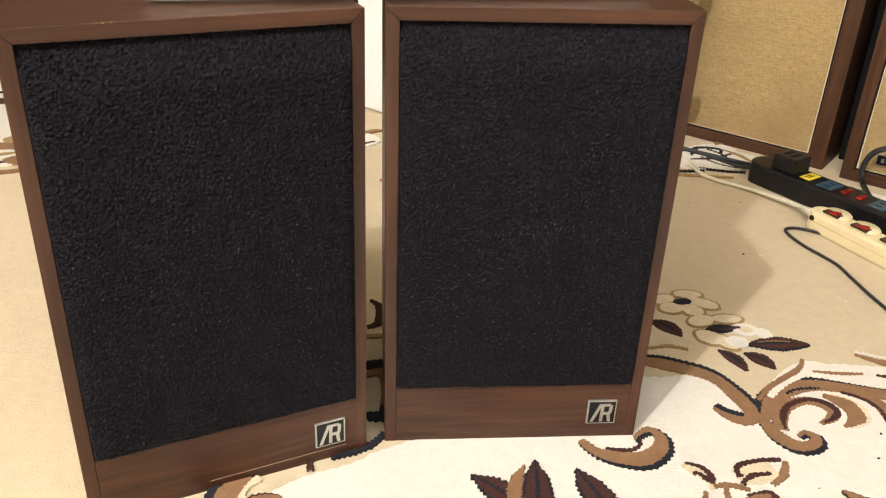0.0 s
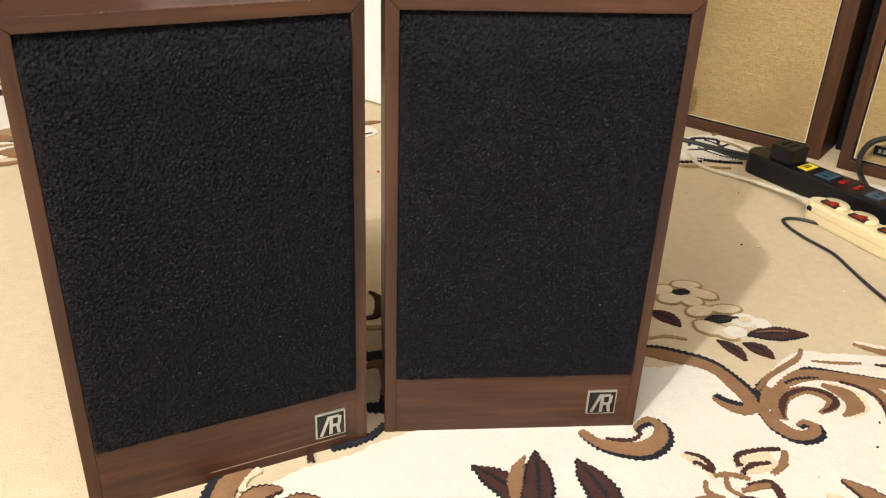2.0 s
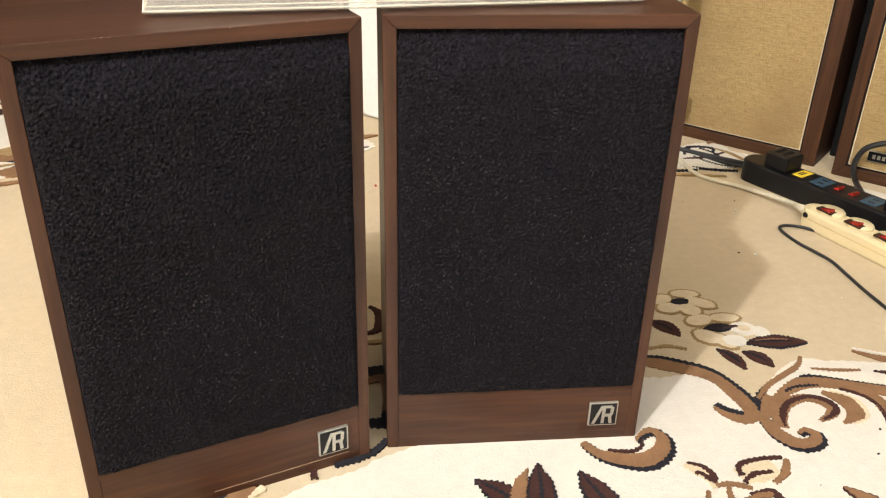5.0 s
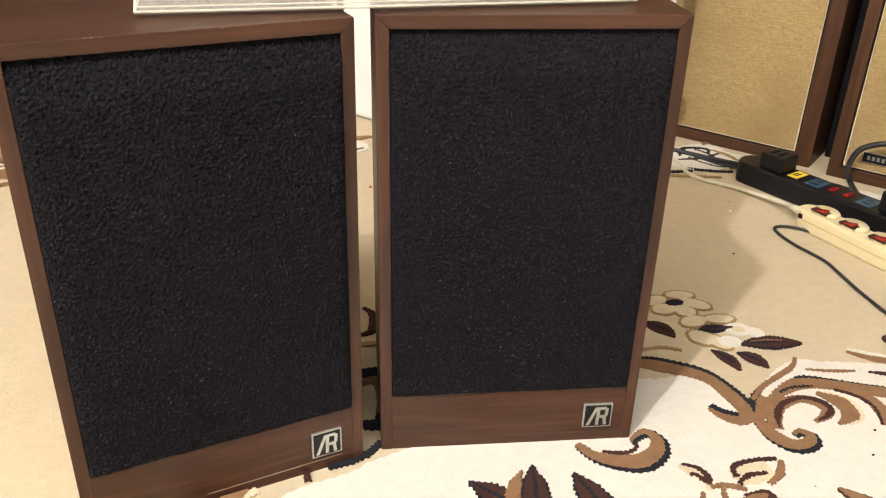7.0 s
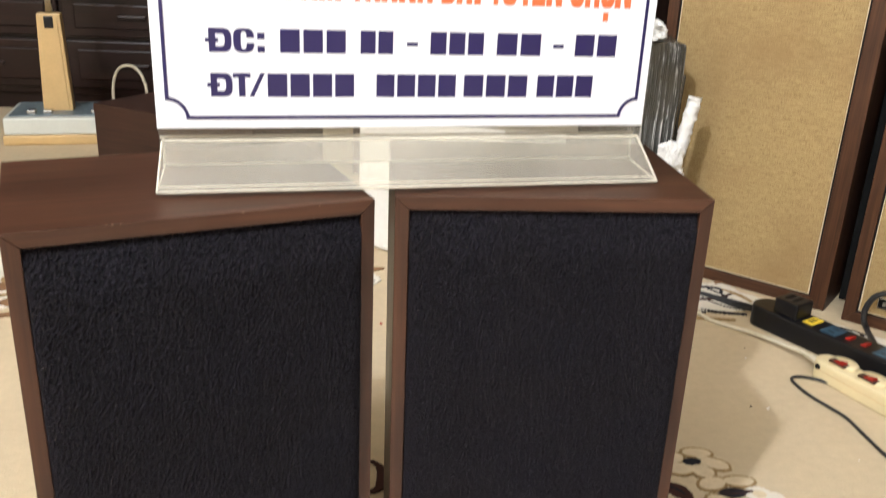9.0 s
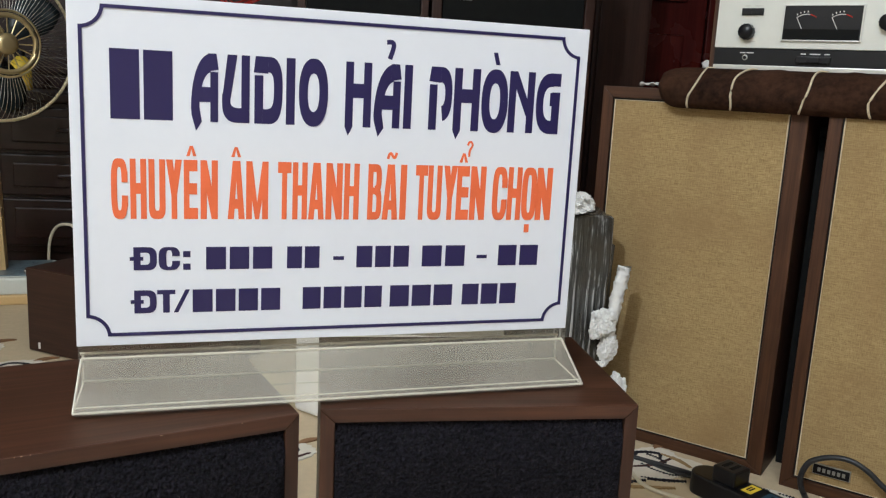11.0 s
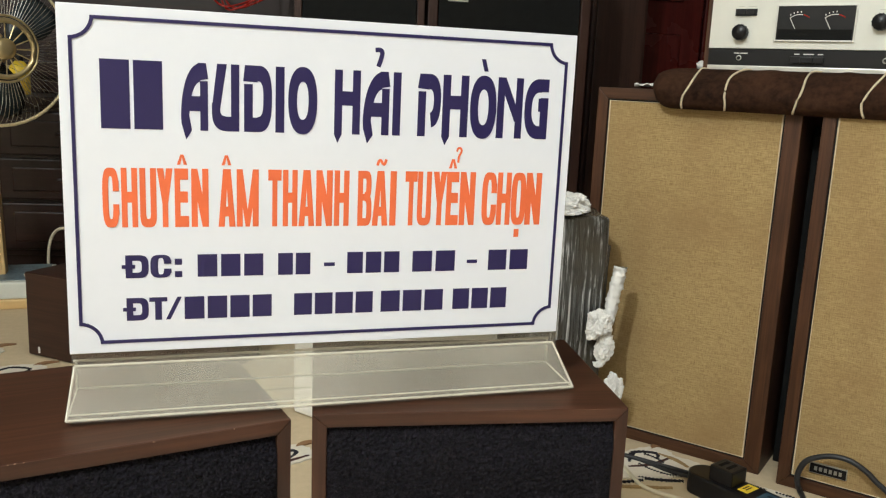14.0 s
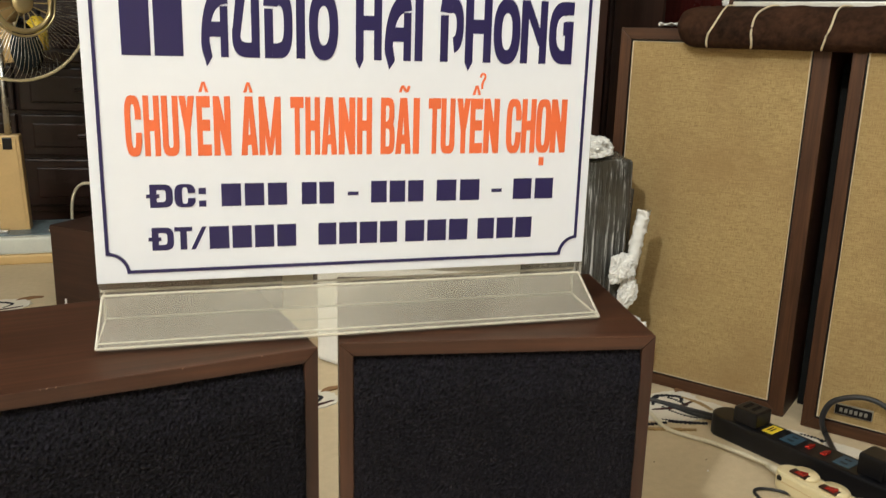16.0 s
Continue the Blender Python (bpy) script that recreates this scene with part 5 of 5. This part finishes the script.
# large scrolls beside the pair
S1 = [(0.255, 0.130), (0.289, 0.124), (0.321, 0.113), (0.357, 0.093), (0.372, 0.062), (0.378, 0.030), (0.367, 0.018), (0.351, 0.026), (0.341, 0.040)]
weave([(x + 0.004, y + 0.005) for x, y in S1], [0.014, 0.016, 0.022, 0.020, 0.016, 0.02, 0.020, 0.016, 0.008], PILE_BLACK, 1)
weave(S1, [0.012, 0.014, 0.020, 0.018, 0.016, 0.018, 0.016, 0.012, 0.003], PILE_BROWN, 2)
S2 = [(0.385, 0.016), (0.408, 0.049), (0.437, 0.069), (0.468, 0.075), (0.500, 0.068), (0.530, 0.058), (0.553, 0.051), (0.60, 0.035)]
weave([(x - 0.003, y + 0.006) for x, y in S2], [0.012, 0.020, 0.020, 0.018, 0.014, 0.014, 0.014, 0.012], PILE_BLACK, 1)
weave(S2, [0.008, 0.018, 0.020, 0.018, 0.017, 0.018, 0.018, 0.014], PILE_BROWN, 2)
weave([(0.428, 0.060), (0.445, 0.068), (0.470, 0.069)], [0.002, 0.004, 0.002], PILE_BLACK, 3)
S3 = [(0.385, 0.019), (0.390, -0.005), (0.403, -0.020), (0.420, -0.019), (0.428, -0.009), (0.420, -0.001), (0.411, -0.006)]
weave([(x + 0.001, y - 0.003) for x, y in S3], [0.014, 0.018, 0.020, 0.020, 0.018, 0.012, 0.005], PILE_BLACK, 1)
weave(S3, [0.010, 0.016, 0.017, 0.014, 0.012, 0.008, 0.003], PILE_BROWN, 2)
S4 = [(0.402, 0.004), (0.407, 0.020), (0.421, 0.040), (0.447, 0.050), (0.466, 0.042), (0.468, 0.026), (0.447, 0.012)]
weave([(x - 0.004, y - 0.001) for x, y in S4], [0.014, 0.016, 0.016, 0.012, 0.014, 0.012, 0.004], PILE_BROWN, 2)
weave(S4, [0.002, 0.007, 0.007, 0.006, 0.008, 0.007, 0.002], PILE_MAROON, 3)
weave([(0.468, 0.058), (0.486, 0.040), (0.486, 0.020), (0.466, 0.006)], [0.006, 0.020, 0.018, 0.002], PILE_BROWN, 2)
weave([(0.478, 0.060), (0.496, 0.040), (0.494, 0.018), (0.476, 0.004)], [0.004, 0.012, 0.012, 0.002], PILE_LIGHT, 1)
weave([(0.493, 0.068), (0.515, 0.054), (0.523, 0.031), (0.516, 0.000)], [0.006, 0.013, 0.016, 0.006], PILE_BROWN, 3)
weave([(0.490, 0.062), (0.510, 0.048), (0.517, 0.028), (0.511, 0.002)], [0.002, 0.003, 0.003, 0.002], PILE_MAROON, 4)
# curl at the foot of the speaker
S5 = [(0.190, -0.006), (0.204, -0.024), (0.234, -0.034), (0.253, -0.030), (0.268, -0.016), (0.270, 0.000), (0.262, 0.008), (0.248, 0.000), (0.244, -0.008)]
weave([(x + 0.002, y - 0.003) for x, y in S5], [0.010, 0.014, 0.020, 0.024, 0.024, 0.020, 0.014, 0.010, 0.003], PILE_BLACK, 1)
weave(S5, [0.008, 0.011, 0.016, 0.019, 0.018, 0.015, 0.010, 0.006, 0.002], PILE_BROWN, 2)
weave([(0.212, -0.018), (0.232, -0.022), (0.246, -0.016), (0.250, -0.006)], [0.002, 0.005, 0.004, 0.002], PILE_MAROON, 3)
# leaves, petals and flowers
leaf(0.424, 0.152, 0.074, 0.024, -1, PILE_MAROON, 3, PILE_BLACK, bend=0.04)
weave([(0.436, 0.155), (0.456, 0.158), (0.476, 0.156)], [0.001, 0.003, 0.001], PILE_BROWN, 4)
leaf(0.384, 0.143, 0.044, 0.018, -66, PILE_MAROON, 2)
leaf(0.412, 0.136, 0.040, 0.022, -52, PILE_MAROON, 2)
leaf(0.322, 0.206, 0.046, 0.024, -50, PILE_MAROON, 2)
weave([(0.295, 0.146), (0.327, 0.152), (0.350, 0.145)], [0.003, 0.005, 0.004], PILE_OLIVE, 2)
for x, y, rx, ry, a in ((0.354, 0.254, 0.016, 0.010, 20), (0.390, 0.266, 0.018, 0.009, -5), (0.402, 0.244, 0.020, 0.011, -30), (0.360, 0.234, 0.016, 0.011, 10), (0.384, 0.228, 0.014, 0.012, -50), (0.386, 0.204, 0.017, 0.011, 20), (0.420, 0.208, 0.018, 0.009, 0), (0.384, 0.168, 0.017, 0.013, -40), (0.400, 0.158, 0.016, 0.010, -60)):
    petal(x, y, rx, ry, a, PILE_LIGHT, 2, PILE_OLIVE)
petal(0.377, 0.247, 0.012, 0.007, 10, PILE_BLACK, 3)
petal(0.404, 0.186, 0.017, 0.008, 5, PILE_BLACK, 3)
leaf(0.384, 0.184, 0.05, 0.008, 4, PILE_MAROON, 3, bend=0.02)
for x, y, rx, ry in ((0.434, 0.183, 0.016, 0.014), (0.413, 0.158, 0.014, 0.012), (0.452, 0.174, 0.010, 0.012)):
    petal(x, y, rx, ry, 0, PILE_CREAM, 2)
petal(0.434, 0.182, 0.008, 0.007, 0, PILE_LIGHT, 3)
weave([(0.393, 0.050), (0.419, 0.075), (0.460, 0.102), (0.476, 0.122)], [0.004, 0.007, 0.008, 0.003], PILE_BROWN, 2)
weave([(0.408, 0.055), (0.438, 0.086), (0.48, 0.106), (0.52, 0.085), (0.56, 0.072)], [0.006, 0.018, 0.026, 0.020, 0.006], PILE_CREAM, 1)
weave([(0.542, 0.131), (0.564, 0.116), (0.600, 0.100)], [0.002, 0.010, 0.014], PILE_BROWN, 2)
weave([(0.545, 0.136), (0.570, 0.124), (0.605, 0.110)], [0.002, 0.004, 0.003], PILE_CREAM, 2)
weave([(0.546, 0.091), (0.572, 0.084), (0.60, 0.078)], [0.002, 0.007, 0.008], PILE_MAROON, 2)
weave([(0.476, 0.099), (0.506, 0.094), (0.532, 0.093)], [0.003, 0.006, 0.004], PILE_BROWN, 2)
petal(0.612, 0.146, 0.012, 0.016, 20, PILE_MAROON, 2)
# moth-shaped flower in the pale field
weave([(0.279, -0.043), (0.292, -0.052), (0.299, -0.066), (0.297, -0.076)], [0.004, 0.014, 0.010, 0.004], PILE_LIGHT, 1)
weave([(0.282, -0.041), (0.296, -0.047), (0.302, -0.060), (0.299, -0.070)], [0.003, 0.005, 0.007, 0.003], PILE_MAROON, 2)
weave([(0.286, -0.054), (0.293, -0.058), (0.299, -0.068)], [0.003, 0.005, 0.004], PILE_MAROON, 3)
weave([(0.326, -0.062), (0.345, -0.056), (0.366, -0.052)], [0.020, 0.030, 0.020], PILE_LIGHT, 1)
weave([(0.329, -0.062), (0.331, -0.048), (0.352, -0.041), (0.378, -0.039)], [0.006, 0.006, 0.005, 0.004], PILE_MAROON, 2)
weave([(0.381, -0.042), (0.372, -0.060), (0.356, -0.072)], [0.005, 0.008, 0.004], PILE_BROWN, 2)
weave([(0.327, -0.071), (0.339, -0.061), (0.360, -0.058)], [0.004, 0.006, 0.003], PILE_MAROON, 3)
for ps, w, mt in (([(0.299, -0.072), (0.316, -0.071), (0.332, -0.078)], 0.006, PILE_BROWN), ([(0.290, -0.078), (0.287, -0.092), (0.300, -0.100)], 0.005, PILE_BROWN), ([(0.311, -0.074), (0.308, -0.088), (0.318, -0.099)], 0.005, PILE_BROWN), ([(0.326, -0.086), (0.348, -0.083), (0.352, -0.100), (0.344, -0.116)], 0.008, PILE_MAROON), ([(0.318, -0.092), (0.334, -0.088), (0.348, -0.086)], 0.007, PILE_BROWN), ([(0.262, -0.118), (0.270, -0.103), (0.290, -0.099), (0.306, -0.106)], 0.006, PILE_BROWN), ([(0.306, -0.104), (0.324, -0.103), (0.340, -0.116)], 0.007, PILE_MAROON), ([(0.284, -0.112), (0.300, -0.108), (0.318, -0.120)], 0.010, PILE_BROWN)):
    weave(ps, [w * 0.6, w, w * 0.6], mt, 2)
leaf(0.417, -0.082, 0.085, 0.020, -66, PILE_BROWN, 3, PILE_MAROON, bend=0.10)
petal(0.402, -0.106, 0.010, 0.006, -40, PILE_LIGHT, 1)
# fan of dark leaves in front of the pair
leaf(0.078, -0.051, 0.095, 0.026, -52, PILE_MAROON, 3, PILE_BLACK, bend=0.08)
leaf(0.140, -0.034, 0.092, 0.024, -99, PILE_MAROON, 3, PILE_BLACK, bend=0.03)
leaf(0.129, -0.040, 0.070, 0.014, -104, PILE_BROWN, 4, bend=-0.08)
leaf(0.177, -0.046, 0.090, 0.026, -74, PILE_MAROON, 3, PILE_BLACK, bend=0.03)
# curls at the foot of the turned speaker
weave([(-0.150, -0.110), (-0.155, -0.088), (-0.152, -0.064), (-0.140, -0.045)], [0.004, 0.009, 0.009, 0.006], PILE_BLACK, 2)
weave([(-0.136, -0.110), (-0.141, -0.088), (-0.138, -0.066), (-0.124, -0.045)], [0.010, 0.020, 0.020, 0.012], PILE_BROWN, 3)
weave([(-0.124, -0.075), (-0.126, -0.060), (-0.112, -0.048)], [0.006, 0.010, 0.008], PILE_LIGHT, 2)
leaf(-0.128, -0.092, 0.042, 0.016, 26, PILE_BROWN, 3, PILE_MAROON)
leaf(-0.096, -0.096, 0.042, 0.014, 8, PILE_BROWN, 3, PILE_MAROON)
weave([(-0.070, -0.022), (-0.068, -0.040)], [0.005, 0.006], PILE_MAROON, 2)
weave([(-0.050, -0.024), (-0.034, -0.017), (-0.012, -0.006), (0.000, 0.010)], [0.004, 0.009, 0.008, 0.006], PILE_BLACK, 2)
# motifs in the gap and behind
weave([(-0.014, 0.256), (-0.003, 0.240), (-0.004, 0.206), (-0.018, 0.196)], [0.004, 0.010, 0.012, 0.004], PILE_MAROON, 2)
weave([(-0.030, 0.176), (0.0, 0.178), (0.03, 0.182)], [0.005, 0.008, 0.006], PILE_OLIVE, 2)
weave([(-0.028, 0.118), (0.0, 0.120), (0.016, 0.085), (0.004, 0.040), (-0.018, 0.036)], [0.010, 0.022, 0.030, 0.024, 0.010], PILE_BLACK, 1)
weave([(-0.024, 0.100), (-0.002, 0.108), (0.006, 0.082), (0.0, 0.052)], [0.006, 0.014, 0.016, 0.006], PILE_BROWN, 2)
for ox, oy, sc in ((-0.62, 0.72, 1.0), (-0.64, 1.24, 0.9), (-0.78, 1.36, 1.0), (0.60, 0.76, 0.8), (0.28, 0.86, 0.8), (-0.30, 0.95, 0.9), (-0.055, 0.80, 0.8), (0.70, 0.20, 0.9), (0.86, 0.42, 0.8), (0.98, 0.55, 0.9)):
    petal(ox, oy, 0.075 * sc, 0.05 * sc, 25, PILE_CREAM, 1)
    weave([(ox - 0.05 * sc, oy - 0.02 * sc), (ox - 0.02 * sc, oy + 0.028 * sc), (ox + 0.03 * sc, oy + 0.02 * sc), (ox + 0.02 * sc, oy - 0.012 * sc)], [0.004, 0.010, 0.010, 0.003], PILE_BLACK, 2)
    weave([(ox - 0.06 * sc, oy - 0.042 * sc), (ox + 0.0 * sc, oy - 0.034 * sc), (ox + 0.06 * sc, oy + 0.0 * sc)], [0.006, 0.011, 0.004], PILE_MAROON, 2)
    leaf(ox + 0.03 * sc, oy + 0.045 * sc, 0.06 * sc, 0.018 * sc, 30, PILE_BROWN, 2)

# pale band with worn rows of dark stitches behind the power strips
for k, (x, y, rx, ry, a) in enumerate(((0.560, 0.715, 0.080, 0.034, -8), (0.640, 0.728, 0.060, 0.036, -30), (0.500, 0.735, 0.070, 0.040, 0), (0.765, 0.610, 0.034, 0.016, -52), (0.820, 0.555, 0.040, 0.016, -50))):
    petal(x, y, rx, ry, a, PILE_CREAM, 1)
for pts, w in (([(0.575, 0.738), (0.590, 0.712), (0.615, 0.690), (0.640, 0.690)], 0.006), ([(0.555, 0.688), (0.585, 0.676), (0.630, 0.668)], 0.007), ([(0.480, 0.676), (0.520, 0.672), (0.560, 0.676)], 0.006), ([(0.600, 0.775), (0.615, 0.758), (0.622, 0.735)], 0.008), ([(0.770, 0.618), (0.790, 0.600), (0.800, 0.585)], 0.007), ([(0.735, 0.655), (0.745, 0.640), (0.760, 0.628)], 0.006)):
    weave(pts, [w * 0.4, w * 0.75, w * 0.4], PILE_BLACK, 2, tooth=0.0018)
weave([(0.628, 0.775), (0.650, 0.745), (0.660, 0.715)], [0.004, 0.012, 0.006], PILE_OLIVE, 2)
weave([(0.470, 0.662), (0.520, 0.656), (0.600, 0.646)], [0.004, 0.008, 0.004], PILE_OLIVE, 1)

# pale border with brown ovals past the turned speaker
for x, y, rx, ry, a, mt in ((-0.690, 0.900, 0.090, 0.150, 20, PILE_CREAM), (-0.760, 1.110, 0.080, 0.120, 25, PILE_CREAM)):
    petal(x, y, rx, ry, a, mt, 1)
for x, y, rx, ry, a, mt in ((-0.618, 0.795, 0.030, 0.022, 20, PILE_OLIVE), (-0.585, 0.700, 0.028, 0.020, 10, PILE_BROWN), (-0.640, 0.760, 0.040, 0.016, -5, PILE_BROWN), (-0.720, 1.000, 0.034, 0.020, 30, PILE_MAROON)):
    petal(x, y, rx, ry, a, mt, 2)
weave([(-0.680, 0.700), (-0.640, 0.716), (-0.590, 0.735)], [0.006, 0.012, 0.004], PILE_OLIVE, 2)
weave([(-0.640, 0.640), (-0.590, 0.650), (-0.550, 0.668)], [0.006, 0.012, 0.008], PILE_BROWN, 2)
weave([(-0.800, 1.060), (-0.760, 1.050), (-0.710, 1.060)], [0.006, 0.014, 0.006], PILE_BLACK, 2)

# lint, crumbs and a red thread end on the carpet
rng = random.Random(4)
for k in range(46):
    x, y = rng.uniform(-0.55, 0.62), rng.uniform(-0.12, 0.75)
    if -0.30 < x < 0.25 and -0.16 < y < 0.20:
        continue
    r = rng.uniform(0.0006, 0.0013)
    white = rng.random() < 0.45
    ob = part("lint_speck" if white else "crumb", lump((x, y, 0.0016 + r * 0.6), (r * rng.uniform(1, 2.2), r, r), k * 1.7, 0.3, 3.0, 1), STYRO if white else PILE_BLACK, floor)
part("red_speck", lump((0.004, 0.638, 0.002), (0.0022, 0.0035, 0.0014), 2.2, 0.3, 3.0, 2), RED_PLASTIC, floor)
